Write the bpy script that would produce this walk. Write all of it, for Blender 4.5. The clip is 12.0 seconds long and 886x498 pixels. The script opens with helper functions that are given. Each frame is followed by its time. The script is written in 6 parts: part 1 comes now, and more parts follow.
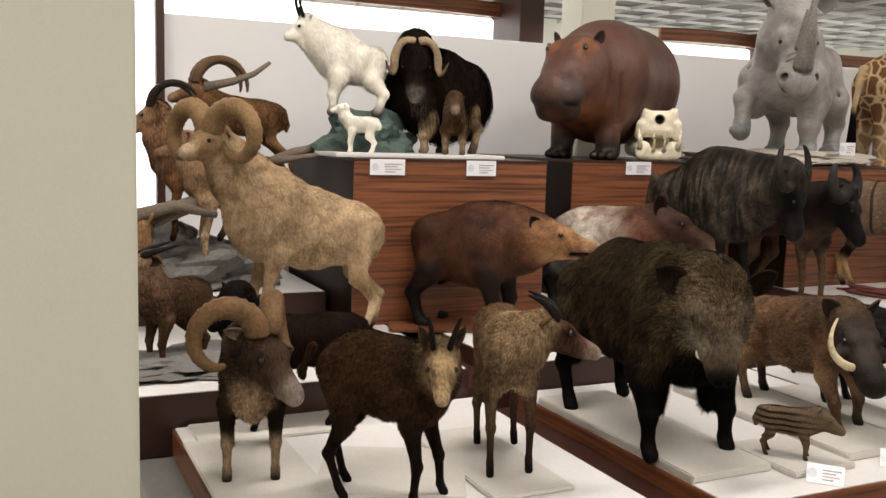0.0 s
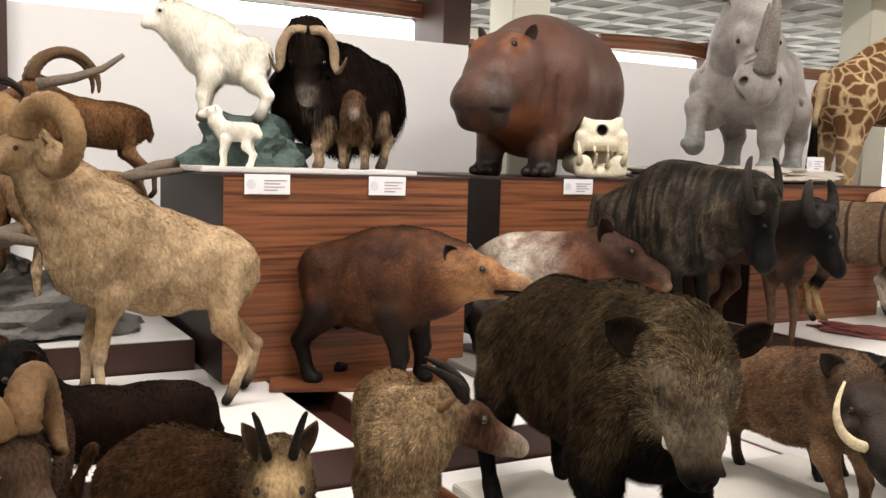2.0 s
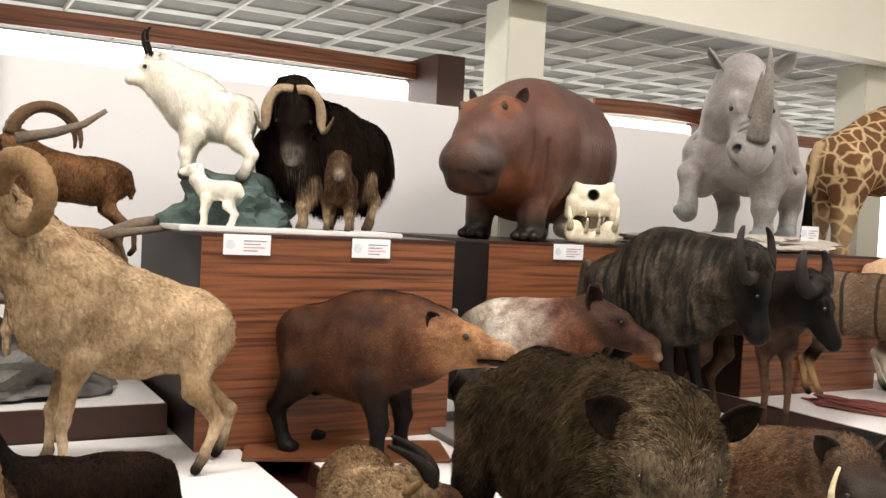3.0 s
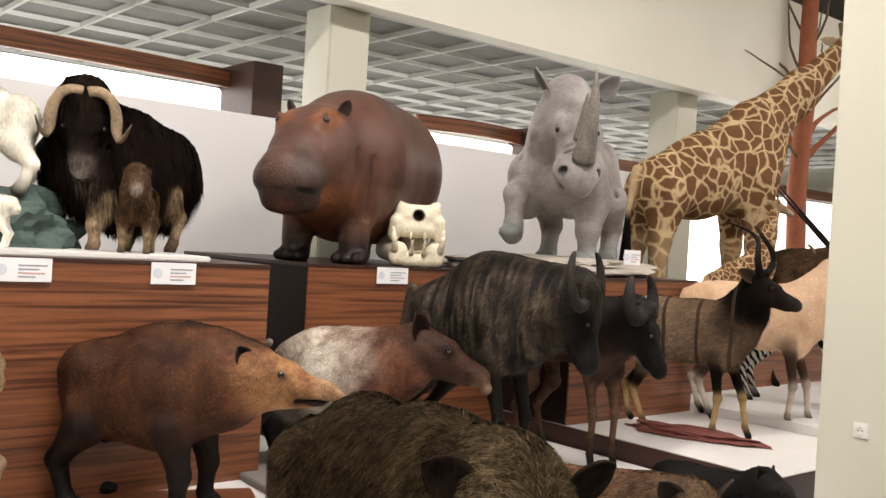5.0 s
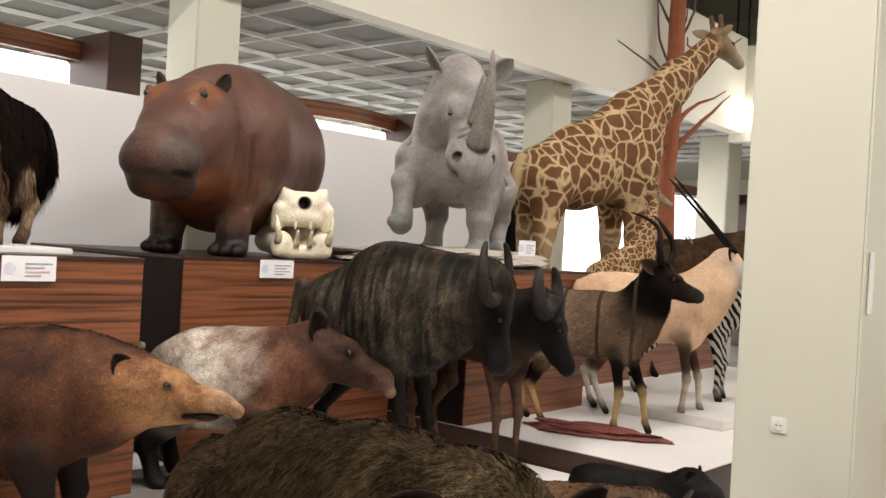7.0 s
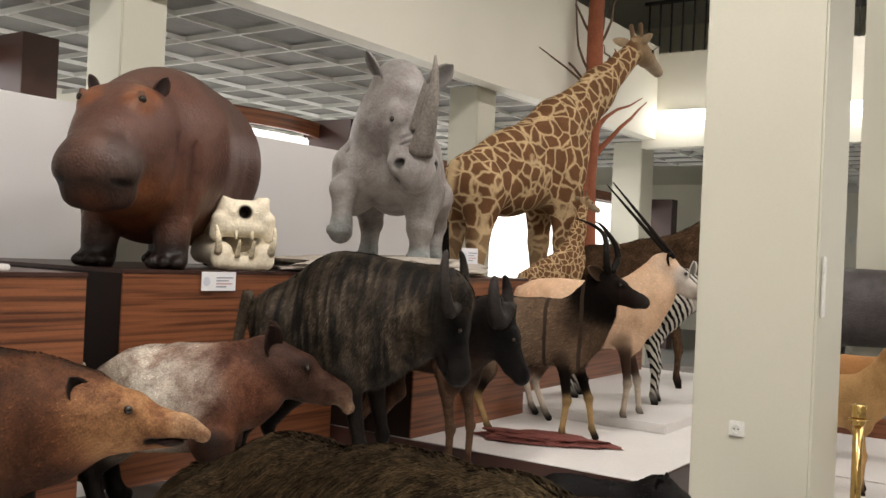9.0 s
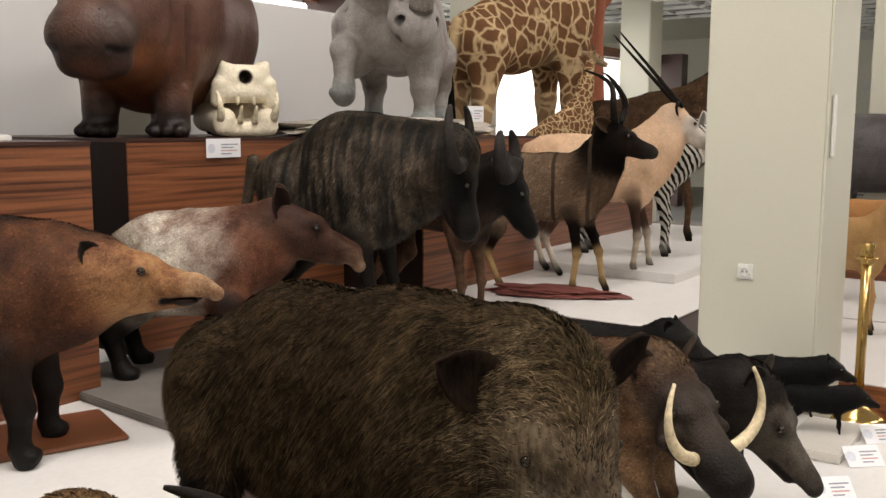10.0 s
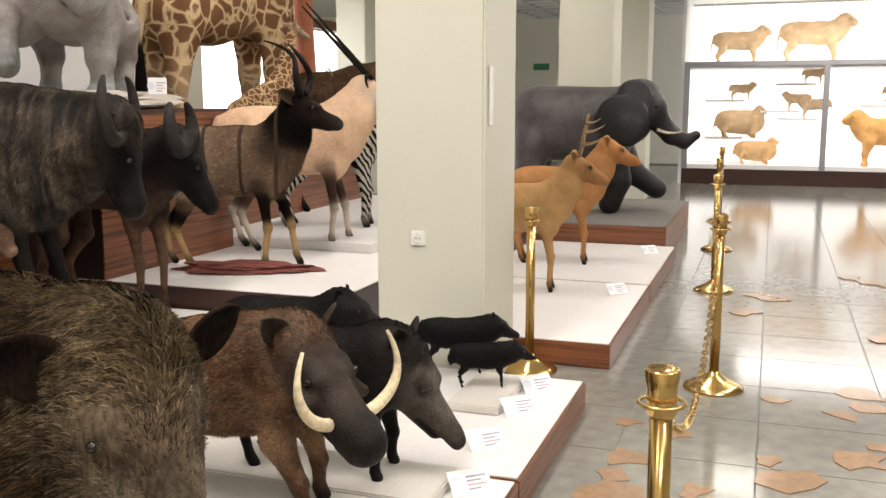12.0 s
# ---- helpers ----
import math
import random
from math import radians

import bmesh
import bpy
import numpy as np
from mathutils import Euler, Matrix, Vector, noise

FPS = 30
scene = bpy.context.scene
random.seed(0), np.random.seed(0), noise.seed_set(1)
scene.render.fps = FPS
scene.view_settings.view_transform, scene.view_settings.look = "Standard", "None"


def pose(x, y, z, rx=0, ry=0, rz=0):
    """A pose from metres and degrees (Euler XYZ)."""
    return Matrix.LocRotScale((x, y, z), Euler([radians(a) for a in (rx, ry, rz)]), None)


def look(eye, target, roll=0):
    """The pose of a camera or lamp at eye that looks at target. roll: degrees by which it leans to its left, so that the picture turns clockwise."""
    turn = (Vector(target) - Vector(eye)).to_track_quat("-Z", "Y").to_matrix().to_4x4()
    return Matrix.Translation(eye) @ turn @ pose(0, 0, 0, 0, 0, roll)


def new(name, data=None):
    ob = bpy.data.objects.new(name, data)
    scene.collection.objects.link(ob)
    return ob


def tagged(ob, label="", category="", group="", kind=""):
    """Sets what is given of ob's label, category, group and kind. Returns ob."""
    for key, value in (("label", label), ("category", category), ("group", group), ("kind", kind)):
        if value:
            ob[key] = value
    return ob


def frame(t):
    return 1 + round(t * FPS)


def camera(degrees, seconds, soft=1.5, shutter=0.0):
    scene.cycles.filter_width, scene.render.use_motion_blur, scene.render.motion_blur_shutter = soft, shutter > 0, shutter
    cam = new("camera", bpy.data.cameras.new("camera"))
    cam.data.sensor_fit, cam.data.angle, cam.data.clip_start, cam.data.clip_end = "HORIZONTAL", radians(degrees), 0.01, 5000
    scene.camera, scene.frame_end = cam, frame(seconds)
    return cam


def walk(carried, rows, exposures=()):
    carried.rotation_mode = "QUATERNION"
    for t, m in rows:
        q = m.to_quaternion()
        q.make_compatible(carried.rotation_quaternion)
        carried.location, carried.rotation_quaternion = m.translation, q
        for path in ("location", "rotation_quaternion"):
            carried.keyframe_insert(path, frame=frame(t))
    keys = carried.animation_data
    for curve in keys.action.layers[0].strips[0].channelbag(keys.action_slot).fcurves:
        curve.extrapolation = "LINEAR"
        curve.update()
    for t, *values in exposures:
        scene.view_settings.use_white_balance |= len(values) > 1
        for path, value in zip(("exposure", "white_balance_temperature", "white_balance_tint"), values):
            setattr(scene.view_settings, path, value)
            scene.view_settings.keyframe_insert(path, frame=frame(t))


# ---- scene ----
cam = camera(51.0, 12.0)
PATH = [
    (0, (1.244, 1.609, 1.66), (2.094, 3.403, 1.417), 1.7),
    (0.5, (1.445, 1.915, 1.628), (2.352, 3.68, 1.377), 1.3),
    (1, (1.582, 2.167, 1.574), (2.526, 3.913, 1.326), 0.7),
    (1.5, (1.825, 2.459, 1.572), (2.813, 4.172, 1.274), 1.0),
    (2, (2.016, 2.637, 1.585), (2.979, 4.38, 1.397), 1.7),
    (2.5, (2.096, 2.643, 1.62), (3.011, 4.419, 1.526), 2.5),
    (3, (2.147, 2.728, 1.616), (3.115, 4.478, 1.553), 2.8),
    (3.5, (2.158, 2.898, 1.642), (3.333, 4.515, 1.577), 0.7),
    (5.5, (2.397, 3.215, 1.665), (3.727, 4.708, 1.688), 3.9),
    (6, (2.367, 3.403, 1.654), (3.821, 4.775, 1.696), 1.7),
    (6.5, (2.377, 3.526, 1.635), (3.897, 4.825, 1.582), 1.1),
    (7, (2.477, 3.629, 1.636), (3.996, 4.93, 1.627), 3.3),
    (9, (2.387, 3.932, 1.64), (4.036, 5.064, 1.654), 2.6),
    (9.5, (2.396, 3.928, 1.611), (4.028, 5.078, 1.496), 1.4),
    (10, (2.41, 3.916, 1.565), (4.035, 5.053, 1.301), 0.2),
    (10.5, (2.426, 3.886, 1.529), (4.054, 4.976, 1.128), -1.2),
    (11, (2.474, 3.802, 1.535), (4.169, 4.775, 1.112), -1.0),
    (11.5, (2.549, 3.697, 1.542), (4.337, 4.499, 1.142), -0.4),
    (12, (2.612, 3.605, 1.547), (4.474, 4.262, 1.231), -0.1),
]
walk(cam, [(t, look(eye, target, roll)) for t, eye, target, roll in PATH],
     [(0.0, 0.32), (1.5, 0.5), (2.5, 0.78), (5.5, 0.62), (7.0, 0.55), (9.0, 0.28), (10.5, 0.36), (11.5, 0.66), (12.0, 0.7)])

# ---- light ----
world = bpy.data.worlds.new("world")
scene.world = world
world.use_nodes = True
world.node_tree.nodes["Background"].inputs[0].default_value = (0.9, 0.95, 1.0, 1)
world.node_tree.nodes["Background"].inputs[1].default_value = 0.02


def lamp(x, y, z, sx, sy, watts, tint=(1.0, 0.925, 0.87), target=None):
    d = bpy.data.lights.new("tube_light", "AREA")
    d.shape, d.size, d.size_y, d.energy, d.color = "RECTANGLE", sx, sy, watts, tint
    ob = new("tube_light", d)
    ob.matrix_world = look((x, y, z), target or (x, y + 0.001, 0))
    return ob


# rows of ceiling tubes over the hall and under the gallery
for lx in (-1.0, 4.0, 9.0, 14.0):
    lamp(lx, 1.2, 4.7, 3.0, 0.5, 145 if lx < 8 else 95)
    lamp(lx, 5.6, 5.9, 3.0, 0.5, 195 if lx < 8 else 105)
for lx in (2.0, 8.0, 14.0):
    lamp(lx, 11.6, 3.5, 2.4, 0.3, 55)
lamp(19.6, 1.5, 3.2, 1.0, 5.0, 110)

# ---- materials ----


def mat(name, base=(0.5, 0.5, 0.5), rough=0.6, metal=0.0, noise_scale=6.0, vary=0.12, fine=60.0, bump=0.1, spec=0.5, coat=0.0):
    m = bpy.data.materials.new(name)
    m.use_nodes = True
    nt = m.node_tree
    p = nt.nodes["Principled BSDF"]
    p.inputs["Roughness"].default_value = rough
    p.inputs["Metallic"].default_value = metal
    p.inputs["Specular IOR Level"].default_value = spec
    p.inputs["Coat Weight"].default_value = coat
    tc = nt.nodes.new("ShaderNodeTexCoord")
    a = nt.nodes.new("ShaderNodeTexNoise")
    a.inputs["Scale"].default_value, a.inputs["Detail"].default_value = noise_scale, 5
    b = nt.nodes.new("ShaderNodeTexNoise")
    b.inputs["Scale"].default_value, b.inputs["Detail"].default_value = fine, 3
    nt.links.new(tc.outputs["Object"], a.inputs["Vector"])
    nt.links.new(tc.outputs["Object"], b.inputs["Vector"])
    mix = nt.nodes.new("ShaderNodeMath")
    mix.operation = "ADD"
    nt.links.new(a.outputs["Fac"], mix.inputs[0])
    nt.links.new(b.outputs["Fac"], mix.inputs[1])
    mr = nt.nodes.new("ShaderNodeMapRange")
    mr.inputs["From Min"].default_value, mr.inputs["From Max"].default_value = 0.6, 1.4
    mr.inputs["To Min"].default_value, mr.inputs["To Max"].default_value = 1 - vary, 1 + vary
    nt.links.new(mix.outputs[0], mr.inputs["Value"])
    mul = nt.nodes.new("ShaderNodeVectorMath")
    mul.operation = "SCALE"
    mul.inputs[0].default_value = base
    nt.links.new(mr.outputs[0], mul.inputs["Scale"])
    nt.links.new(mul.outputs["Vector"], p.inputs["Base Color"])
    if bump:
        bp = nt.nodes.new("ShaderNodeBump")
        bp.inputs["Strength"].default_value, bp.inputs["Distance"].default_value = bump, 0.01
        nt.links.new(b.outputs["Fac"], bp.inputs["Height"])
        nt.links.new(bp.outputs["Normal"], p.inputs["Normal"])
    m["mul"] = mul.name
    return m


def coat_mat(name, pattern="", rough=0.75, fine=140.0, stretch=(1, 1, 1), bump=0.4, vary=0.25, spec=0.05, gain=0.7, mottle=None):
    """Coat or hide: the colour of each body part comes with the mesh, grain and markings from here."""
    m = mat(name, (1, 1, 1), rough, 0, 7.0, vary, fine, bump, spec)
    nt = m.node_tree
    mul = nt.nodes[m["mul"]]
    mr = [n for n in nt.nodes if n.type == "MAP_RANGE"][0]
    mr.inputs["From Min"].default_value, mr.inputs["From Max"].default_value = 0.72, 1.28
    mr.inputs["To Min"].default_value, mr.inputs["To Max"].default_value = (1 - vary) * gain, (1 + vary) * gain
    at = nt.nodes.new("ShaderNodeAttribute")
    at.attribute_name = "Col"
    tc = [n for n in nt.nodes if n.type == "TEX_COORD"][0]
    if stretch != (1, 1, 1):
        mp = nt.nodes.new("ShaderNodeMapping")
        mp.inputs["Scale"].default_value = stretch
        nt.links.new(tc.outputs["Object"], mp.inputs["Vector"])
        fine_n = [n for n in nt.nodes if n.type == "TEX_NOISE"][1]
        nt.links.new(mp.outputs[0], fine_n.inputs["Vector"])
    source = at.outputs["Color"]

    def mixed(fac, colour):
        mx = nt.nodes.new("ShaderNodeMix")
        mx.data_type = "RGBA"
        mx.inputs["B"].default_value = (*colour, 1)
        nt.links.new(fac, mx.inputs["Factor"])
        nt.links.new(source, mx.inputs["A"])
        return mx.outputs["Result"]

    def ramp(value, lo, hi):
        r = nt.nodes.new("ShaderNodeMapRange")
        r.inputs["From Min"].default_value, r.inputs["From Max"].default_value = lo, hi
        nt.links.new(value, r.inputs["Value"])
        mask = nt.nodes.new("ShaderNodeMath")
        mask.operation = "MULTIPLY"
        nt.links.new(r.outputs[0], mask.inputs[0])
        nt.links.new(at.outputs["Alpha"], mask.inputs[1])
        return mask.outputs[0]

    if pattern == "giraffe":
        wob = nt.nodes.new("ShaderNodeTexNoise")
        wob.inputs["Scale"].default_value = 5
        nt.links.new(tc.outputs["Object"], wob.inputs["Vector"])
        add = nt.nodes.new("ShaderNodeVectorMath")
        add.operation = "MULTIPLY_ADD"
        add.inputs[1].default_value = (0.13, 0.13, 0.13)
        nt.links.new(wob.outputs["Color"], add.inputs[0])
        nt.links.new(tc.outputs["Object"], add.inputs[2])
        v = nt.nodes.new("ShaderNodeTexVoronoi")
        v.feature = "DISTANCE_TO_EDGE"
        v.inputs["Scale"].default_value = 6.8
        nt.links.new(add.outputs[0], v.inputs["Vector"])
        source = mixed(ramp(v.outputs["Distance"], 0.03, 0.11), (0.185, 0.090, 0.042))
    elif pattern == "gnu":
        mp = nt.nodes.new("ShaderNodeMapping")
        mp.inputs["Scale"].default_value = (24.0, 6.0, 2.6)
        nt.links.new(tc.outputs["Object"], mp.inputs["Vector"])
        st = nt.nodes.new("ShaderNodeTexNoise")
        st.inputs["Scale"].default_value, st.inputs["Detail"].default_value, st.inputs["Distortion"].default_value = 1.0, 4, 0.5
        nt.links.new(mp.outputs[0], st.inputs["Vector"])
        source = mixed(ramp(st.outputs["Fac"], 0.38, 0.62), (0.014, 0.012, 0.010))
    elif pattern in ("zebra", "piglet", "nyala"):
        w = nt.nodes.new("ShaderNodeTexWave")
        w.bands_direction = {"zebra": "DIAGONAL", "piglet": "Z", "nyala": "X"}[pattern]
        w.inputs["Scale"].default_value = {"zebra": 9.0, "piglet": 11.0, "nyala": 1.3}[pattern]
        w.inputs["Distortion"].default_value = {"zebra": 2.5, "piglet": 1.2, "nyala": 1.0}[pattern]
        w.inputs["Detail Scale"].default_value = 1.6
        nt.links.new(tc.outputs["Object"], w.inputs["Vector"])
        lo, hi, col = {"zebra": (0.45, 0.55, (0.012, 0.01, 0.009)), "piglet": (0.5, 0.75, (0.035, 0.02, 0.012)),
                       "nyala": (0.965, 0.985, (0.07, 0.048, 0.034))}[pattern]
        source = mixed(ramp(w.outputs["Fac"], lo, hi), col)
    elif pattern == "hide":
        v = nt.nodes.new("ShaderNodeTexVoronoi")
        v.feature = "DISTANCE_TO_EDGE"
        v.inputs["Scale"].default_value = 26
        nt.links.new(tc.outputs["Object"], v.inputs["Vector"])
        bp = nt.nodes.new("ShaderNodeBump")
        bp.inputs["Strength"].default_value, bp.inputs["Distance"].default_value = 0.35, 0.008
        nt.links.new(v.outputs["Distance"], bp.inputs["Height"])
        old = [n for n in nt.nodes if n.type == "BUMP" and n != bp][0]
        nt.links.new(old.outputs[0], bp.inputs["Normal"])
        nt.links.new(bp.outputs[0], nt.nodes["Principled BSDF"].inputs["Normal"])
    if mottle:
        scale, lo, hi, tint, amount = mottle
        n = nt.nodes.new("ShaderNodeTexNoise")
        n.inputs["Scale"].default_value, n.inputs["Detail"].default_value, n.inputs["Roughness"].default_value, n.inputs["Distortion"].default_value = scale, 7, 0.68, 0.4
        nt.links.new(tc.outputs["Object"], n.inputs["Vector"])
        r = nt.nodes.new("ShaderNodeMapRange")
        r.inputs["From Min"].default_value, r.inputs["From Max"].default_value, r.inputs["To Max"].default_value = lo, hi, amount
        nt.links.new(n.outputs["Fac"], r.inputs["Value"])
        mx = nt.nodes.new("ShaderNodeMix")
        mx.data_type, mx.blend_type = "RGBA", "MULTIPLY"
        mx.inputs["B"].default_value = (*tint, 1)
        nt.links.new(r.outputs[0], mx.inputs["Factor"])
        nt.links.new(source, mx.inputs["A"])
        source = mx.outputs["Result"]
    nt.links.new(source, mul.inputs[0])
    return m


def wood_mat(name, dark, light, rough=0.38):
    m = mat(name, light, rough, 0, 2.0, 0.1, 90, 0.04)
    nt = m.node_tree
    tc = [n for n in nt.nodes if n.type == "TEX_COORD"][0]
    mp = nt.nodes.new("ShaderNodeMapping")
    mp.inputs["Scale"].default_value = (0.42, 0.42, 17.0)
    nt.links.new(tc.outputs["Object"], mp.inputs["Vector"])
    n = nt.nodes.new("ShaderNodeTexNoise")
    n.inputs["Scale"].default_value, n.inputs["Detail"].default_value, n.inputs["Distortion"].default_value = 2.6, 8, 0.35
    nt.links.new(mp.outputs[0], n.inputs["Vector"])
    cr = nt.nodes.new("ShaderNodeValToRGB")
    e = cr.color_ramp.elements
    e[0].position, e[0].color = 0.36, (*dark, 1)
    e[1].position, e[1].color = 0.60, (*light, 1)
    mid = cr.color_ramp.elements.new(0.47)
    mid.color = (*[d * 0.45 + l * 0.55 for d, l in zip(dark, light)], 1)
    nt.links.new(n.outputs["Fac"], cr.inputs["Fac"])
    nt.links.new(cr.outputs["Color"], nt.nodes[m["mul"]].inputs[0])
    return m


def glow_mat(name, colour, strength):
    m = bpy.data.materials.new(name)
    m.use_nodes = True
    p = m.node_tree.nodes["Principled BSDF"]
    p.inputs["Base Color"].default_value = (0.9, 0.9, 0.9, 1)
    p.inputs["Emission Color"].default_value = (*colour, 1)
    p.inputs["Emission Strength"].default_value = strength
    return m


def glass_mat(name):
    m = bpy.data.materials.new(name)
    m.use_nodes = True
    p = m.node_tree.nodes["Principled BSDF"]
    p.inputs["Transmission Weight"].default_value = 1.0
    p.inputs["Roughness"].default_value = 0.02
    p.inputs["IOR"].default_value = 1.1
    p.inputs["Base Color"].default_value = (0.95, 0.98, 0.96, 1)
    return m


M_WALL = mat("wall_paint", (0.83, 0.81, 0.71), 0.6, noise_scale=1.2, vary=0.035, fine=150, bump=0.05)
M_COLUMN = mat("column_paint", (0.64, 0.63, 0.53), 0.5, noise_scale=1.5, vary=0.035, fine=120, bump=0.05)
M_PANEL = mat("partition_white", (0.84, 0.83, 0.83), 0.5, noise_scale=1.0, vary=0.03, fine=80, bump=0.02)
M_TOP = mat("platform_white", (0.70, 0.68, 0.66), 0.45, noise_scale=2.5, vary=0.06, fine=45, bump=0.03)
M_SLAB = mat("slab_white", (0.60, 0.57, 0.52), 0.5, noise_scale=3.5, vary=0.08, fine=60, bump=0.04)
M_GREYSLAB = mat("slab_grey", (0.17, 0.155, 0.14), 0.85, noise_scale=6, vary=0.2, fine=160, bump=0.3)
M_WOOD = wood_mat("walnut_laminate", (0.070, 0.024, 0.012), (0.235, 0.085, 0.036), 0.34)
# brown trim taken near black: the shade between plinths put into the colour
M_TRIM_SHADED = mat("plinth_side_shaded", (0.014, 0.007, 0.005), 0.5, spec=0.2, noise_scale=5, vary=0.15, fine=80, bump=0.03)
M_TRIM = mat("dark_brown_trim", (0.042, 0.015, 0.010), 0.4, noise_scale=5, vary=0.15, fine=80, bump=0.03)
M_CEIL = mat("ceiling_grid", (0.70, 0.70, 0.67), 0.6, noise_scale=2, vary=0.05)
M_CEILD = mat("ceiling_back", (0.26, 0.255, 0.24), 0.9, noise_scale=8, vary=0.15, fine=200, bump=0.3)
# showcase backs emit light themselves, standing in for the lit interior
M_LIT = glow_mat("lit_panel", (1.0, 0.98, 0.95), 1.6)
M_TUBE = glow_mat("tube", (1.0, 0.97, 0.90), 9.0)
# lining glows in place of lamps inside the cat showcase
M_CASE = glow_mat("case_lining_glow", (1.0, 0.97, 0.92), 0.75)
M_BRASS = mat("brass", (0.62, 0.42, 0.16), 0.22, 1.0, 5, 0.12, 50, 0.02)
M_STEEL = mat("case_frame", (0.34, 0.34, 0.36), 0.4, 0.6, 5, 0.08)
M_RAIL = mat("black_rail", (0.02, 0.02, 0.02), 0.4)
M_PAPER = mat("label_paper", (0.82, 0.82, 0.84), 0.5, noise_scale=10, vary=0.02, bump=0)
M_INK = mat("label_ink", (0.32, 0.32, 0.38), 0.6, bump=0)
M_SEAL = mat("label_seal", (0.66, 0.68, 0.75), 0.6, bump=0)
M_RED = mat("label_red", (0.6, 0.36, 0.36), 0.6, bump=0)
M_ROCK = mat("rock_grey", (0.15, 0.143, 0.132), 0.9, noise_scale=5, vary=0.3, fine=30, bump=0.8)
M_ROCKG = mat("rock_green", (0.055, 0.085, 0.075), 0.75, noise_scale=7, vary=0.4, fine=30, bump=0.8)
M_ROCKT = mat("rock_tan", (0.42, 0.38, 0.33), 0.85, noise_scale=5, vary=0.2, fine=40, bump=0.6)
M_BARK = mat("driftwood", (0.15, 0.115, 0.085), 0.85, noise_scale=9, vary=0.3, fine=50, bump=0.8)
M_TRUNK = mat("trunk_red", (0.33, 0.105, 0.05), 0.8, noise_scale=7, vary=0.25, fine=45, bump=0.6)
M_TWIG = mat("twig", (0.14, 0.09, 0.06), 0.85)
M_REDBASE = mat("base_red", (0.16, 0.045, 0.035), 0.8, noise_scale=14, vary=0.25, fine=50, bump=0.8)
M_PLASTIC = mat("plastic_white", (0.8, 0.8, 0.76), 0.35, bump=0)
M_DARKHOLE = mat("socket_hole", (0.06, 0.06, 0.06), 0.5, bump=0)
M_STONE = mat("floor_joint", (0.144, 0.14, 0.13), 0.5, noise_scale=2.2, vary=0.15, fine=30, bump=0.03)
M_TILE = mat("floor_marble", (0.205, 0.197, 0.172), 0.12, noise_scale=1.6, vary=0.30, fine=11, bump=0.01)
M_INSET = mat("floor_inset", (0.27, 0.165, 0.092), 0.16, noise_scale=6, vary=0.25, fine=25, bump=0.01)

M_COAT = coat_mat("coat_hair", mottle=(5.0, 0.42, 0.62, (0.42, 0.38, 0.36), 0.8), gain=0.85, fine=90, stretch=(1, 1, 0.35), bump=0.5, vary=0.55)
M_PALE = coat_mat("coat_pale", fine=90, stretch=(1, 1, 0.35), bump=0.4, vary=0.14, gain=1.0)
M_ARGALI = coat_mat("coat_wool", fine=60, stretch=(1, 1, 0.6), bump=0.7, vary=0.3, gain=1.05, mottle=(9.0, 0.44, 0.58, (0.62, 0.55, 0.48), 0.6))
M_SHORT = coat_mat("coat_short", fine=120, bump=0.45, vary=0.36, rough=0.55, spec=0.15, gain=0.95, mottle=(4.5, 0.40, 0.60, (0.30, 0.20, 0.17), 0.9))
M_FAWN = coat_mat("coat_fawn", fine=120, bump=0.4, vary=0.18, rough=0.6, gain=0.95, mottle=(3.0, 0.44, 0.62, (0.72, 0.62, 0.52), 0.5))
M_HIDE = coat_mat("hide_bare", "hide", fine=70, bump=0.4, vary=0.15, rough=0.45, spec=0.35, gain=0.95, mottle=(3.2, 0.42, 0.60, (0.50, 0.42, 0.42), 0.7))
M_GIRAFFE = coat_mat("coat_giraffe", "giraffe", fine=160, bump=0.2, vary=0.25, gain=0.8)
M_ZEBRA = coat_mat("coat_zebra", "zebra", fine=160, bump=0.2, vary=0.15, gain=0.8)
M_PIGLET = coat_mat("coat_piglet", "piglet", fine=160, bump=0.3, vary=0.3)
M_GNU = coat_mat("coat_gnu", "gnu", fine=110, bump=0.4, vary=0.35, rough=0.5, spec=0.12, gain=0.95, mottle=(6.0, 0.42, 0.60, (0.3, 0.28, 0.27), 0.85))
M_NYALA = coat_mat("coat_nyala", "nyala", fine=140, bump=0.3, vary=0.2)
M_HORN = coat_mat("horn", fine=60, bump=0.5, rough=0.45, vary=0.3, gain=0.9)
M_SKULL = coat_mat("bone_bleached", fine=60, bump=0.4, vary=0.15, rough=0.5, spec=0.3, gain=1.0)
M_EYE = mat("glass_eye", (0.018, 0.012, 0.008), 0.08, bump=0)

# ---- building helpers ----


def mesh_of(name, bm, *mats):
    me = bpy.data.meshes.new(name)
    bm.to_mesh(me)
    bm.free()
    for m in mats:
        me.materials.append(m)
    return me


def part(name, bm, material, parent=None, label="", smooth=False):
    me = mesh_of(name, bm, material)
    if smooth:
        me.shade_smooth()
    ob = new(name, me)
    if parent is not None:
        ob.parent = parent
    if label:
        tagged(ob, label)
    return ob


def thing(name, x, y, z, label, category, heading=0, group="", kind=""):
    e = new(name)
    e.matrix_world = pose(x, y, z, 0, 0, heading)
    return tagged(e, label, category, group, kind)


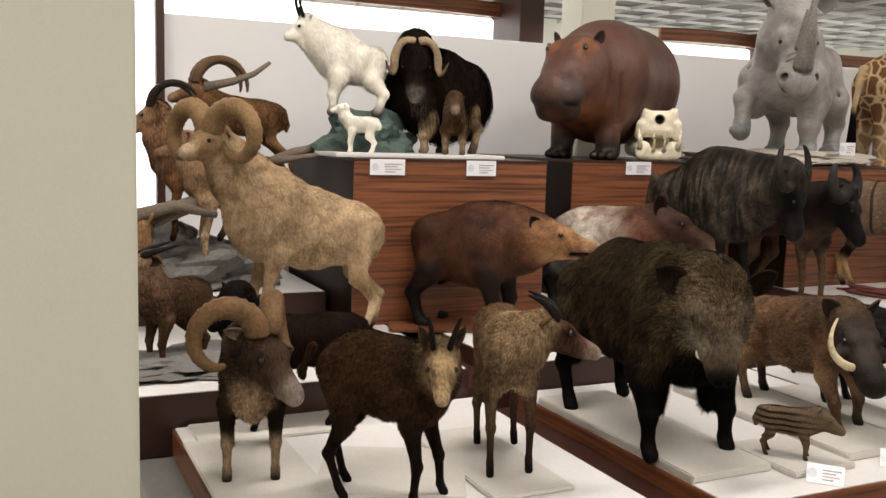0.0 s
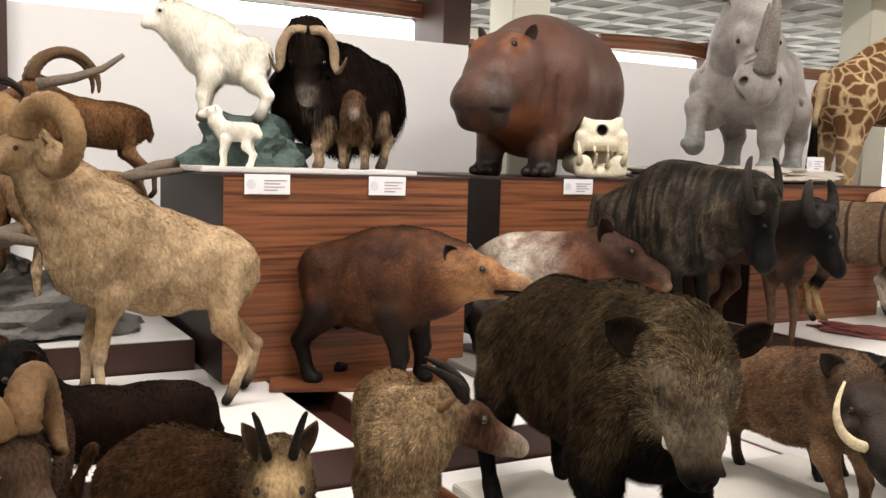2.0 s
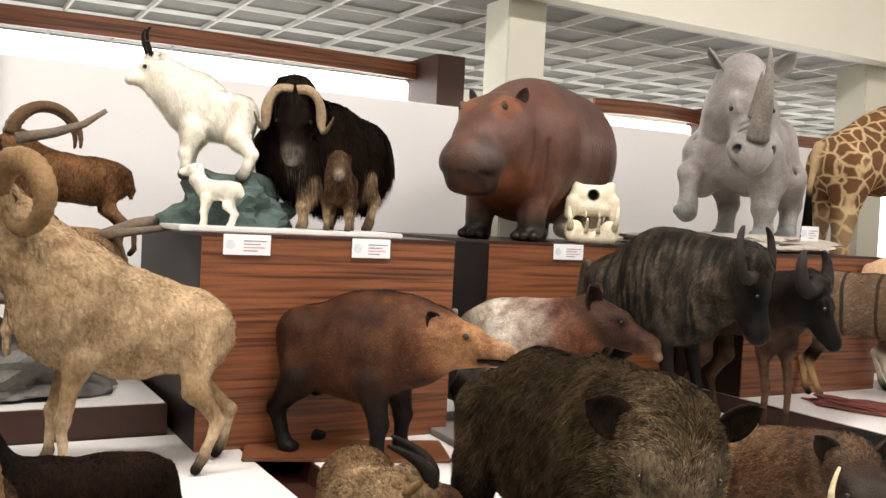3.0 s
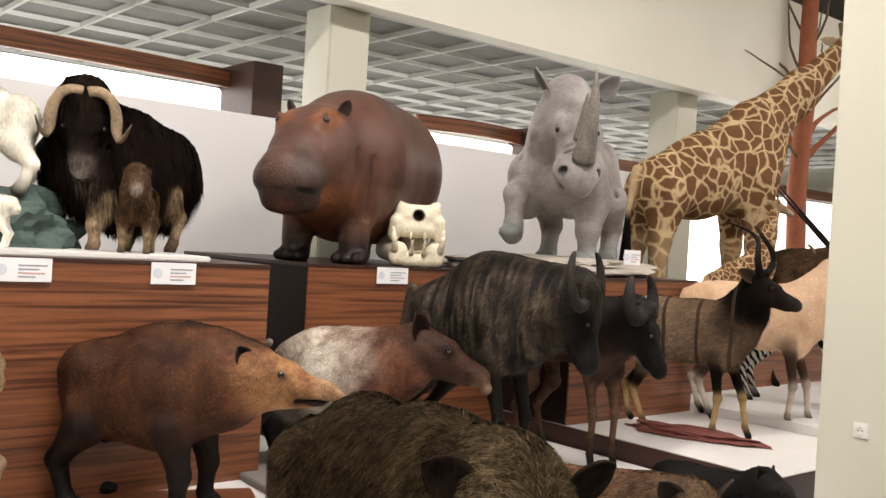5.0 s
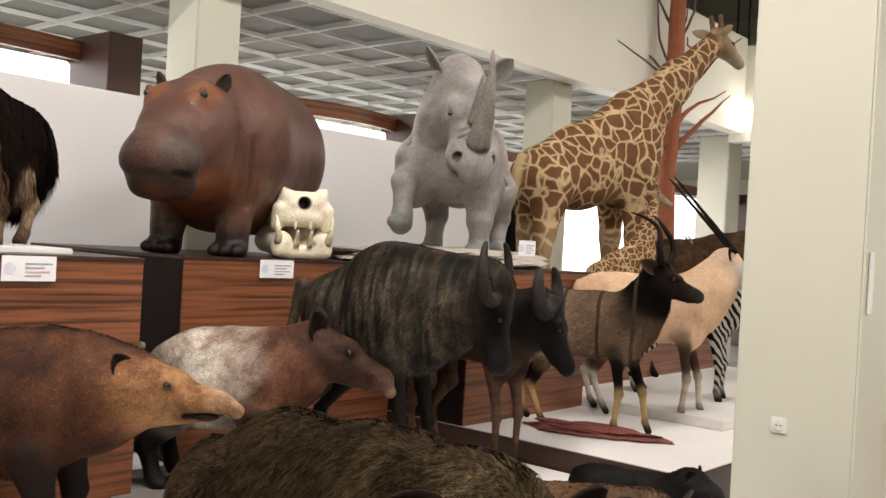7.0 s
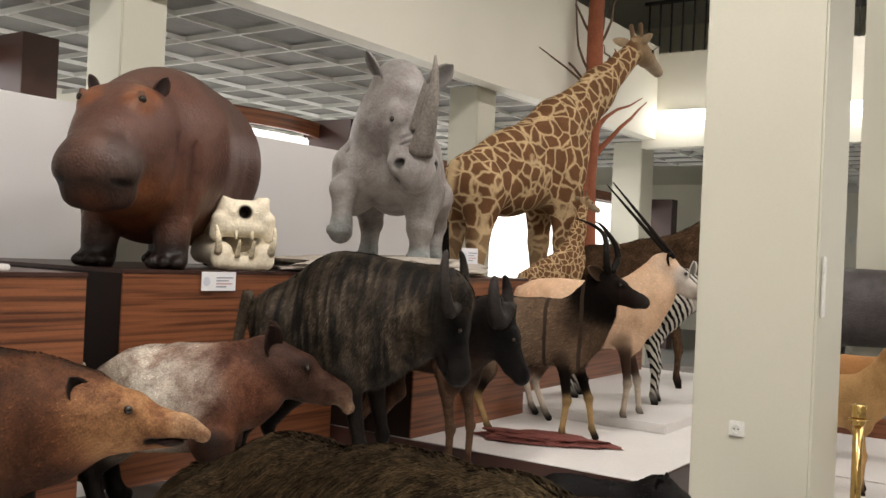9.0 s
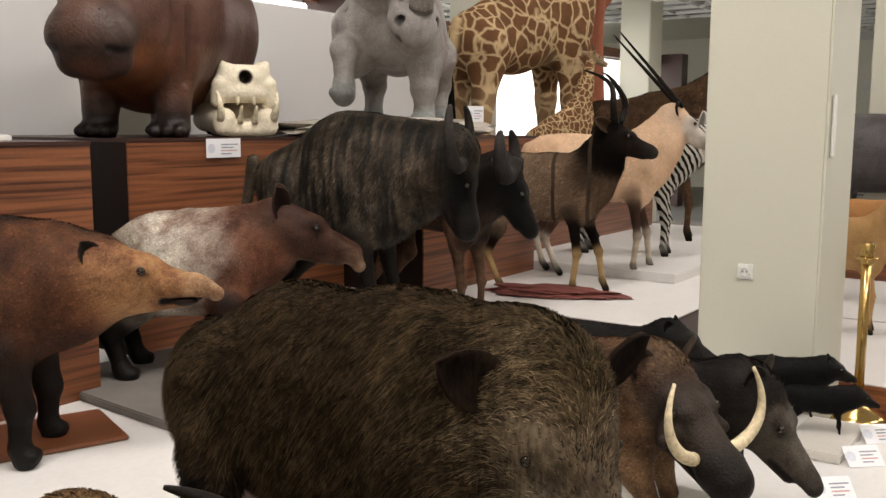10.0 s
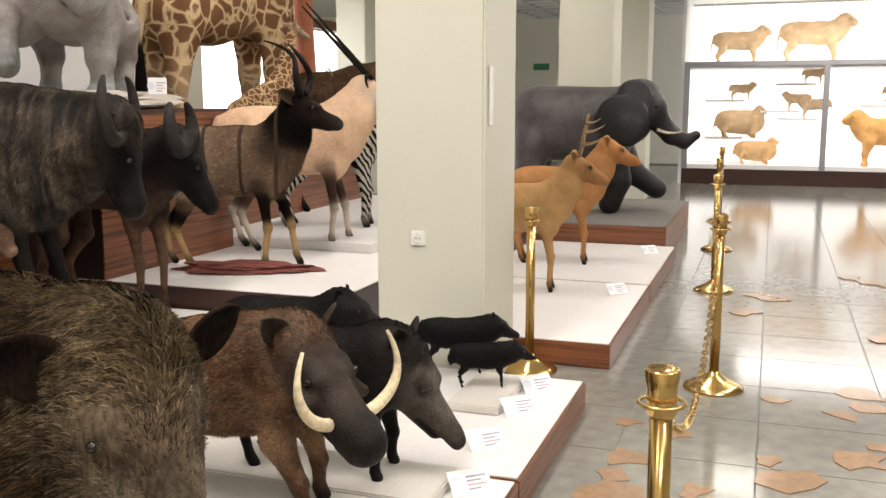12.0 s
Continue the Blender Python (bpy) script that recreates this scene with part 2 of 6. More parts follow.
def box(x0, x1, y0, y1, z0, z1, bevel=0.0, bm=None):
    bm = bm or bmesh.new()
    r = bmesh.ops.create_cube(bm, size=1)
    for v in r["verts"]:
        v.co = Vector((x0 + (v.co.x + 0.5) * (x1 - x0), y0 + (v.co.y + 0.5) * (y1 - y0), z0 + (v.co.z + 0.5) * (z1 - z0)))
    if bevel:
        es = list({e for v in r["verts"] for e in v.link_edges})
        bmesh.ops.bevel(bm, geom=es, offset=bevel, segments=2, affect="EDGES")
    return bm


def lathe(profile, segments=24):
    """A turned shape from (radius, height) pairs."""
    bm = bmesh.new()
    rings = []
    for r, z in profile:
        rings.append([bm.verts.new((r * math.cos(2 * math.pi * i / segments), r * math.sin(2 * math.pi * i / segments), z)) for i in range(segments)])
    for a, b in zip(rings, rings[1:]):
        for i in range(segments):
            j = (i + 1) % segments
            bm.faces.new((a[i], a[j], b[j], b[i]))
    bm.faces.new(rings[0][::-1])
    bm.faces.new(rings[-1])
    return bm


def tube_arrays(points, radii, sides=10, flat=1.0, ridge=0.0, ridges=0):
    """Vertices and faces of a tapered tube through the points."""
    pts = [Vector(p) for p in points]
    verts, faces = [], []
    up = Vector((0.13, 0.21, 0.97)).normalized()
    for i, p in enumerate(pts):
        d = (pts[min(i + 1, len(pts) - 1)] - pts[max(i - 1, 0)]).normalized()
        s = d.cross(up)
        if s.length < 0.05:
            s = d.cross(Vector((1, 0, 0)))
        s.normalize()
        u = s.cross(d)
        r = radii[i]
        if ridges:
            r *= 1 + ridge * abs(math.sin(math.pi * ridges * i / (len(pts) - 1)))
        for k in range(sides):
            a = 2 * math.pi * k / sides
            verts.append(p + s * (r * math.cos(a)) + u * (r * flat * math.sin(a)))
    n = len(pts)
    for i in range(n - 1):
        for k in range(sides):
            j = (k + 1) % sides
            faces.append((i * sides + k, i * sides + j, (i + 1) * sides + j, (i + 1) * sides + k))
    faces.append(tuple(range(sides))[::-1])
    faces.append(tuple((n - 1) * sides + k for k in range(sides)))
    return verts, faces


def tube(points, radii, sides=10, **kw):
    bm = bmesh.new()
    v, f = tube_arrays(points, radii, sides, **kw)
    vs = [bm.verts.new(p) for p in v]
    for q in f:
        bm.faces.new([vs[i] for i in q])
    bmesh.ops.recalc_face_normals(bm, faces=bm.faces)
    return bm


def arc(f, n):
    return [f(i / (n - 1)) for i in range(n)]


# ---- moulded bodies: blended round limbs meshed on a grid ----


class Body:
    def __init__(self, seed=0):
        self.prims, self.extra, self.rng, self.vary = [], [], np.random.RandomState(seed), 0.45
        self.cuts, self.flow = [], []

    def cut(self, a, b, r, col, k=0.012):
        """A groove or hollow taken out of the body: a mouth line, a nostril, a fold. col tints it, mostly as painted
        crease shade.
        """
        self.cuts.append((np.array(a, float), np.array(b, float), r, r, np.array(col, float), k, 1.0, 0.0, 0.0))

    def limb(self, a, b, ra, rb, col, k=0.04, sq=1.0, fur=0.0, mark=0.0):
        self.prims.append((np.array(a, float), np.array(b, float), ra, rb, np.array(col, float), k, sq, fur, mark))

    def chain(self, pts, rads, col, **kw):
        cols = col if isinstance(col, list) else [col] * (len(pts) - 1)
        for i in range(len(pts) - 1):
            self.limb(pts[i], pts[i + 1], rads[i], rads[i + 1], cols[i], **kw)

    def horn(self, points, radii, col, tip=None, **kw):
        v, f = tube_arrays(points, radii, **kw)
        n = len(v)
        c0, c1 = np.array(col), np.array(tip or col)
        w = np.linspace(0, 1, n)[:, None] ** 2
        self.extra.append((np.array([tuple(p) for p in v]), f, c0 * (1 - w) + c1 * w, 1))

    def ball(self, p, r, col, slot=2, sx=1, sy=1, sz=1):
        bm = bmesh.new()
        bmesh.ops.create_uvsphere(bm, u_segments=12, v_segments=8, radius=r)
        bm.verts.index_update()
        v = np.array([tuple(x.co) for x in bm.verts]) * (sx, sy, sz) + np.array(p)
        self.extra.append((v, [tuple(q.index for q in f.verts) for f in bm.faces], np.tile(np.array(col), (len(v), 1)), slot))
        bm.free()

    def ear(self, base, way, length, width, col, inner=None):
        """A cupped leaf, closed, a little thick."""
        b, d = Vector(base), Vector(way).normalized()
        s = d.cross(Vector((0.75, 0.66 if d.y > 0 else -0.66, 0.15))).normalized()
        f = s.cross(d).normalized()
        verts, faces, cols = [], [], []
        n, mlen = 7, 6
        for side in (0, 1):
            for i in range(n):
                t = i / (n - 1)
                w = width * (math.sin(math.pi * (0.16 + 0.84 * t)) ** 0.62) * (1 - 0.2 * t) + 0.002
                for j in range(mlen):
                    q = j / (mlen - 1) * 2 - 1
                    verts.append(b + d * (length * t) + s * (q * w) + f * (0.35 * w * (q * q - 0.6)) - f * (0.012 * side * min(1, length * 6)))
                    cols.append(inner if inner and side == 0 and abs(q) < 0.7 else col)
        for side in (0, 1):
            o = side * n * mlen
            for i in range(n - 1):
                for j in range(mlen - 1):
                    q = (o + i * mlen + j, o + i * mlen + j + 1, o + (i + 1) * mlen + j + 1, o + (i + 1) * mlen + j)
                    faces.append(q if side == 0 else q[::-1])
        o = n * mlen
        for i in range(n - 1):
            faces.append((i * mlen, (i + 1) * mlen, o + (i + 1) * mlen, o + i * mlen))
            faces.append((i * mlen + mlen - 1, o + i * mlen + mlen - 1, o + (i + 1) * mlen + mlen - 1, (i + 1) * mlen + mlen - 1))
        for j in range(mlen - 1):
            faces.append(((n - 1) * mlen + j, (n - 1) * mlen + j + 1, o + (n - 1) * mlen + j + 1, o + (n - 1) * mlen + j))
        self.extra.append((np.array([tuple(p) for p in verts]), faces, np.array(cols, float), 0))

    def field(self, P, prim):
        a, b, ra, rb, _, _, sq, _, _ = prim
        s = np.array((1, 1 / sq, 1))
        A, B = a * s, b * s
        ab = B - A
        q = P * s - A
        h = np.clip((q @ ab) / max(ab @ ab, 1e-9), 0, 1)
        return (np.linalg.norm(q - h[..., None] * ab, axis=-1) - (ra + (rb - ra) * h)) * min(1, sq)

    def build(self, name, voxel, mats, blades=0, blade=0.05, blade_w=0.004, lift=0.25, lumps=0.0, droop=0.5):
        lo = np.min([np.minimum(p[0], p[1]) - max(p[2], p[3]) * max(1, p[6]) for p in self.prims], axis=0) - 3 * voxel
        hi = np.max([np.maximum(p[0], p[1]) + max(p[2], p[3]) * max(1, p[6]) for p in self.prims], axis=0) + 3 * voxel
        n = np.ceil((hi - lo) / voxel).astype(int) + 1
        axes = [lo[i] + voxel * np.arange(n[i]) for i in range(3)]
        F = np.full(n, 10.0)
        for p in self.prims:
            r, k = max(p[2], p[3]) * max(1.0, p[6]), p[5]
            b0 = np.maximum(np.floor((np.minimum(p[0], p[1]) - r - k - 2 * voxel - lo) / voxel).astype(int), 0)
            b1 = np.minimum(np.ceil((np.maximum(p[0], p[1]) + r + k + 2 * voxel - lo) / voxel).astype(int) + 1, n)
            sl = tuple(slice(x, y) for x, y in zip(b0, b1))
            G = np.stack(np.meshgrid(*[axes[i][sl[i]] for i in range(3)], indexing="ij"), -1)
            d, f = self.field(G, p), F[sl]
            h = np.clip(k - np.abs(d - f), 0, None) / k
            F[sl] = np.minimum(d, f) - h * h * k * 0.25
        if lumps:
            X, Y, Z = np.meshgrid(*axes, indexing="ij")
            F += lumps * (np.sin(X * 31 + 2 * np.sin(Z * 17)) * np.sin(Y * 27 + 1) * np.sin(Z * 29 + 2 * np.sin(X * 13)))
        for p in self.cuts:
            X = np.stack(np.meshgrid(*axes, indexing="ij"), -1)
            near = np.all((X > np.minimum(p[0], p[1]) - p[2] - 0.05) & (X < np.maximum(p[0], p[1]) + p[2] + 0.05), -1)
            d, f = -self.field(X[near], p), F[near]
            h = np.clip(p[5] - np.abs(d - f), 0, None) / p[5]
            F[near] = np.maximum(d, f) + h * h * p[5] * 0.25
        S = F < 0
        c = [S[i:n[0] - 1 + i, j:n[1] - 1 + j, l:n[2] - 1 + l] for i in (0, 1) for j in (0, 1) for l in (0, 1)]
        tot = sum(x.astype(np.int8) for x in c)
        act = np.argwhere((tot > 0) & (tot < 8))
        idx = np.full(n - 1, -1)
        idx[tuple(act.T)] = np.arange(len(act))
        offs = np.array([(i, j, l) for i in (0, 1) for j in (0, 1) for l in (0, 1)])
        vals = np.stack([F[tuple((act + o).T)] for o in offs], 1)
        acc, cnt = np.zeros((len(act), 3)), np.zeros(len(act))
        for i in range(8):
            for j in range(i + 1, 8):
                if np.abs(offs[i] - offs[j]).sum() == 1:
                    a, b = vals[:, i], vals[:, j]
                    m = (a < 0) != (b < 0)
                    t = np.where(m, a / np.where(m, a - b, 1), 0)
                    acc += m[:, None] * (offs[i] + t[:, None] * (offs[j] - offs[i]))
                    cnt += m
        V = lo + voxel * (act + acc / cnt[:, None])
        quads = []
        for ax in range(3):
            u, w = [q for q in range(3) if q != ax]
            sl0 = [slice(None)] * 3
            sl1 = [slice(None)] * 3
            sl0[ax], sl1[ax] = slice(0, -1), slice(1, None)
            A, B = S[tuple(sl0)], S[tuple(sl1)]
            e = np.argwhere(A != B)
            e = e[(e[:, u] > 0) & (e[:, w] > 0) & (e[:, u] < n[u] - 1) & (e[:, w] < n[w] - 1)]
            du, dw = np.zeros(3, int), np.zeros(3, int)
            du[u], dw[w] = 1, 1
            q = np.stack([idx[tuple((e - du - dw).T)], idx[tuple((e - dw).T)], idx[tuple(e.T)], idx[tuple((e - du).T)]], 1)
            flip = A[tuple(e.T)] == (ax == 1)
            q[flip] = q[flip][:, ::-1]
            quads.append(q)
        Q = np.concatenate(quads)
        W = np.stack([np.exp(-np.clip(self.field(V, p), -0.02, 1) / 0.011) for p in self.prims], 1)
        W /= W.sum(1, keepdims=True) + 1e-12
        C = W @ np.array([p[4] for p in self.prims])
        furv = W @ np.array([p[7] for p in self.prims])
        # tint near each groove: crease shade put into the colour
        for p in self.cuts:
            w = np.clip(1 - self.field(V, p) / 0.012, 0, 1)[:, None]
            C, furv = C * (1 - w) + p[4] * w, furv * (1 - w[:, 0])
        mark = W @ np.array([p[8] for p in self.prims])
        # coat colours below 0.05 deepened further: image contrast put into the colour
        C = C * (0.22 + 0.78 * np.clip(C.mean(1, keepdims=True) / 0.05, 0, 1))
        verts, cols, marks = [V], [C], [mark]
        loops = [Q.ravel()]
        sizes = [np.full(len(Q), 4)]
        slots = [np.zeros(len(Q), int)]
        smooth = len(V)
        base = len(V)
        if blades:
            P0, P1, P2 = V[Q[:, 0]], V[Q[:, 1]], V[Q[:, 2]]
            N = np.cross(P1 - P0, P2 - P0)
            N /= np.linalg.norm(N, axis=1, keepdims=True) + 1e-9
            want = furv[Q[:, 0]]
            pick = self.rng.choice(len(Q), blades, p=want / want.sum())
            g = self.rng.rand(blades, 2, 1)
            o = P0[pick] + g[:, 0] * (P1[pick] - P0[pick]) + g[:, 1] * (V[Q[pick, 3]] - P0[pick])
            nn = N[pick]
            flow = np.array((-1.0, 0, -droop)) + self.rng.normal(0, 0.28, (blades, 3))
            for c, r, way in self.flow:
                w = np.clip(1.4 - np.linalg.norm(o - np.array(c), axis=1) / r, 0, 1)[:, None]
                flow = flow * (1 - w) + (np.array(way) * 1.2 + self.rng.normal(0, 0.3, (blades, 3))) * w
            flow -= nn * (flow * nn).sum(1, keepdims=True)
            flow /= np.linalg.norm(flow, axis=1, keepdims=True) + 1e-9
            ln = (blade * furv[Q[pick, 0]] * (0.55 + 0.9 * self.rng.rand(blades)))[:, None]
            way = flow + nn * lift
            side = np.cross(nn, flow) * blade_w
            mid = o + way * ln * 0.55
            tip = o + way * ln + np.array((0, 0, -0.25)) * ln * droop
            B = np.stack([o - side - nn * 0.004, o + side - nn * 0.004, mid + side * 0.6, tip, mid - side * 0.6], 1).reshape(-1, 3)
            sh = 1 - self.vary + 2 * self.vary * self.rng.rand(blades, 1)
            cell = np.floor(o / np.array((0.017, 0.017, 0.010))).astype(np.int64)
            clump = ((cell[:, 0] * 73856093) ^ (cell[:, 1] * 19349663) ^ (cell[:, 2] * 83492791)) % 997 / 997.0
            sh = sh * (1 - self.vary + 2 * self.vary * clump[:, None])
            tone = np.tile(1 + np.array((-0.5, -0.5, 0.1, 0.75, 0.1)) * min(1, self.vary * 2), blades)[:, None]
            bc = np.repeat(C[Q[pick, 0]] * sh, 5, 0) * tone
            verts.append(B), cols.append(bc), marks.append(np.repeat(mark[Q[pick, 0]], 5))
            loops.append(base + np.arange(blades * 5)), sizes.append(np.full(blades, 5)), slots.append(np.zeros(blades, int))
            base += len(B)
        for v, f, col, slot in self.extra:
            verts.append(v), cols.append(col), marks.append(np.zeros(len(v)))
            loops.append(base + np.array([i for q in f for i in q])), sizes.append(np.array([len(q) for q in f]))
            slots.append(np.full(len(f), slot))
            base += len(v)
        V, L, Z = np.concatenate(verts), np.concatenate(loops), np.concatenate(sizes)
        me = bpy.data.meshes.new(name)
        me.vertices.add(len(V)), me.loops.add(len(L)), me.polygons.add(len(Z))
        me.vertices.foreach_set("co", V.astype(np.float32).ravel())
        me.loops.foreach_set("vertex_index", L.astype(np.int32))
        me.polygons.foreach_set("loop_start", np.concatenate([[0], np.cumsum(Z)[:-1]]).astype(np.int32))
        me.polygons.foreach_set("material_index", np.concatenate(slots).astype(np.int32))
        for m in mats:
            me.materials.append(m)
        at = me.attributes.new("Col", "FLOAT_COLOR", "POINT")
        at.data.foreach_set("color", np.concatenate([np.concatenate(cols), np.concatenate(marks)[:, None]], 1).astype(np.float32).ravel())
        me.update()
        me.validate()
        me.shade_smooth()
        return me


def rot_dir(yaw, pitch):
    y, p = radians(yaw), radians(pitch)
    return Vector((math.cos(p) * math.cos(y), math.cos(p) * math.sin(y), math.sin(p)))


def beast(name, at, heading, label, H, L, chest, belly=None, rump=None, hip=1.0, width=0.8, neck=(0.25, 0, 0.2), neck_r=(0.16, 0.11),
          head=0.28, head_r=(0.09, 0.05), yaw=0, pitch=-25, leg=0.05, thick=1.0, steps=(0, 0, 0, 0), stance=0.13, col=(0.2, 0.12, 0.07), under=None,
          legc=None, shin=None, foot=(0.02, 0.018, 0.016), neckc=None, face=None, nose=None, ears=(0.12, 0.045, 60), earc=None, tail=0.25,
          hump=0.0, fur=0.0, blades=0, blade_w=0.004, lift=0.25, droop=0.5, material=None, mark=1.0, neckmark=None, legmark=0.0, voxel=None, horns=None, more=None,
          roll=0.0, tilt=0.0, category="mounted animal", raised=None, lumps=0.0, muzzle=1.0, eye=0.016, seed=1, toes=0.0, cheek=1.0, colb=None, colf=None, vary=0.45, facefur=0.4, ear_at=None, mouth=0.0, trunk=None, trunkc=None, poll=None):
    """A standing hoofed animal: x is forward, the ground is z 0. trunk: stations (x, top, bottom) from rump to chest; poll: where the neck ends. steps: how far each foot (front left, front right, hind left, hind right) stands forward."""
    B = Body(seed)
    B.vary = vary
    colf = colf or col
    under, legc, neckc, face = under or col, legc or col, neckc or col, face or neckc or col
    shin, nose, earc = shin or legc, nose or face, earc or col
    neckmark = mark if neckmark is None else neckmark
    belly, rump = belly or chest, rump or chest * 0.9
    c2, b2, r2 = chest / 2, belly / 2, rump / 2
    zc, zb, zr = H - c2, H - 0.03 * H - b2, H * hip - r2
    kk = 0.09 * H
    if trunk:
        for i, ((x0, t0, b0), (x1, t1, b1)) in enumerate(zip(trunk, trunk[1:])):
            B.limb((x0, 0, (t0 + b0) / 2), (x1, 0, (t1 + b1) / 2), (t0 - b0) / 2, (t1 - b1) / 2, trunkc[i] if trunkc else col, kk * 0.6, width, fur, mark)
    else:
        B.limb((L * 0.42, 0, zc), (L * 0.12, 0, zc), c2, c2 * 0.98, colf, kk, width, fur, mark)
        B.limb((L * 0.12, 0, zb), (-L * 0.25, 0, zb * 0.5 + zr * 0.5), b2, (b2 + r2) / 2, colb or col, kk, width, fur, mark)
        B.limb((-L * 0.25, 0, (zb + zr) / 2), (-L * 0.47, 0, zr), (b2 + r2) / 2, r2, col, kk, width, fur, mark)
    # belly tone: where darker than col, underbody shade is put into the coat
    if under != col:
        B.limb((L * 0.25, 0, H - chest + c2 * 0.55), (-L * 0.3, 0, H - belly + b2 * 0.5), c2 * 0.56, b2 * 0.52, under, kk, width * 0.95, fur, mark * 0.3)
    if hump:
        B.limb((L * 0.40, 0, H - 0.05), (L * 0.1, 0, H - 0.07), hump, hump * 0.7, col, kk, width * 0.7, fur, mark)
    yw = chest * width * stance / 0.3
    fr = leg * thick
    for i, (side, fx) in enumerate(((1, 1), (-1, 1), (1, -1), (-1, -1))):
        y, s = side * yw, steps[i]
        if fx > 0:
            x = L * 0.42
            up = raised if raised and raised[0] == i else None
            top, elbow = (x - 0.02 * H, y * 0.75, H * 0.6), (x - 0.05 * H + s * 0.2, y, H - chest * 0.98)
            knee = (x + 0.01 * H + s * 0.6, y, (H - chest) * 0.5)
            fet = (x + s * 0.92, y, (H - chest) * 0.13)
            toe = (x + s + 0.02 * H, y, 0.012 * H)
            if up:
                knee = (x + up[1], y, H - chest * 0.98 - up[2])
                fet = (x + up[1] + up[3], y, knee[2] - up[4])
                toe = (fet[0] + 0.02 * H, y, fet[2] - 0.06 * H)
            B.limb(top, elbow, c2 * 0.5, fr * 1.7, colf, kk * 0.8, 0.75, fur * 0.8, mark)
        else:
            x = -L * 0.45
            hh = H * hip
            top, elbow = (x + 0.03 * H, y * 0.7, hh - r2 * 0.9), (x + 0.05 * H + s * 0.3, y, hh * 0.46)
            knee = (x - 0.09 * H + s * 0.75, y, hh * 0.27)
            fet = (x - 0.035 * H + s, y, 0.065 * H)
            toe = (x + s, y, 0.012 * H)
            B.limb(top, elbow, r2 * 0.62, fr * 1.6, col, kk * 0.8, 0.72, fur * 0.8, mark)
        B.limb(elbow, knee, fr * 1.6, fr * 0.92, legc, 0.05 * H, 1, fur * 0.35, legmark)
        B.limb(knee, knee, fr * 1.0, fr * 1.0, shin, 0.02 * H, 1, 0, legmark)
        B.limb(knee, fet, fr * 0.85, fr * 0.68, shin, 0.02 * H, 1, 0, legmark)
        B.limb(fet, toe, fr * 0.8, fr * 0.85, foot, 0.015 * H, 1, 0)
        if toes:
            for q in (-1, 0, 1):
                B.limb(toe, (toe[0] + toes, toe[1] + q * toes * 0.8, toe[2] + 0.01), fr * 0.5, fr * 0.42, foot, 0.02, 1, 0)
    w0 = Vector((L * 0.44, 0, H - c2 * 0.75))
    nb = Vector(poll) if poll else Vector((L * 0.46, 0, H)) + Vector(neck)
    if trunk:
        xe, te, be = trunk[-1]
        w0 = Vector((xe, 0, te - min(neck_r[0], (te - be) / 2)))
    mid = (w0 + nb) / 2 + Vector((0.02, 0, -0.02 * H))
    B.chain([tuple(w0), tuple(mid), tuple(nb)], [neck_r[0], (neck_r[0] + neck_r[1]) / 2, neck_r[1]], neckc, k=kk, sq=0.8, fur=fur, mark=neckmark)
    d = rot_dir(yaw, pitch)
    up = Vector((0, 0, 1)) - d * d.z
    up.normalize()
    sd = up.cross(d)
    hp = lambda a, b=0, c=0: tuple(nb + d * (a * head) + sd * (b * head) + up * (c * head))
    B.limb(hp(-0.02), hp(0.38), head_r[0], head_r[0] * 0.86, face, 0.05 * H, 1, fur * facefur, neckmark * 0.4)
    B.limb(hp(0.3, 0, -0.02), hp(0.92, 0, -0.06), head_r[0] * 0.84, head_r[1], face, 0.03 * H, 1, fur * facefur * 0.45)
    B.limb(hp(0.1, 0, -0.14), hp(0.8, 0, -0.17), head_r[0] * 0.72 * cheek, head_r[1] * 0.75, face, 0.03 * H, 1, fur * facefur * 0.6)
    B.flow.append((hp(0.45), head * 0.6, tuple(-d)))
    B.limb(hp(0.9, 0, -0.07), hp(0.99, 0, -0.08), head_r[1] * muzzle, head_r[1] * 0.92 * muzzle, nose, 0.02 * H)
    for s in (1, -1):
        er = head_r[0] * 0.83 / head
        B.limb(hp(0.34, s * er * 0.62, 0.14), hp(0.44, s * er * 0.6, 0.13), head_r[0] * 0.36, head_r[0] * 0.3, face, 0.02)
        lid = [q * 0.35 for q in face]
        B.limb(hp(0.40, s * er * 0.86, 0.13), hp(0.46, s * er * 0.84, 0.12), eye * 1.05, eye * 0.95, lid, 0.008)
        B.ball(hp(0.44, s * er * 1.02, 0.135), eye * 0.86, (0.02, 0.015, 0.01))
        if mouth:
            B.cut(hp(1.02, s * 0.3 * head_r[1] / head, -0.17 * mouth), hp(0.62, s * head_r[1] * 1.15 / head, -0.19 * mouth), 0.012, (0.02, 0.012, 0.01))
        B.ball(hp(1.02, s * head_r[1] * 0.45 / head * muzzle, -0.03), head_r[1] * 0.13, (0.015, 0.01, 0.01), 2)
        e = math.radians(ears[2])
        way = sd * (s * math.sin(e)) + up * math.cos(e) - d * 0.45
        ea = ear_at or (0.02, er * 0.75, 0.18)
        B.ear(hp(ea[0], s * ea[1], ea[2]), way, ears[0], ears[1], earc, [q * 0.45 for q in earc])
    if tail:
        B.chain([(-L * 0.47 - r2 * 0.75, 0, H * hip - r2 * 0.45), (-L * 0.5 - r2 * 0.98, 0, H * hip - r2 - tail * 0.4), (-L * 0.5 - r2 * 0.95, 0, H * hip - r2 - tail)],
                [0.03 * H, 0.02 * H, 0.022 * H], col, k=0.03, fur=fur * 0.5)
    if horns:
        horns(B, hp, d, sd, up, head)
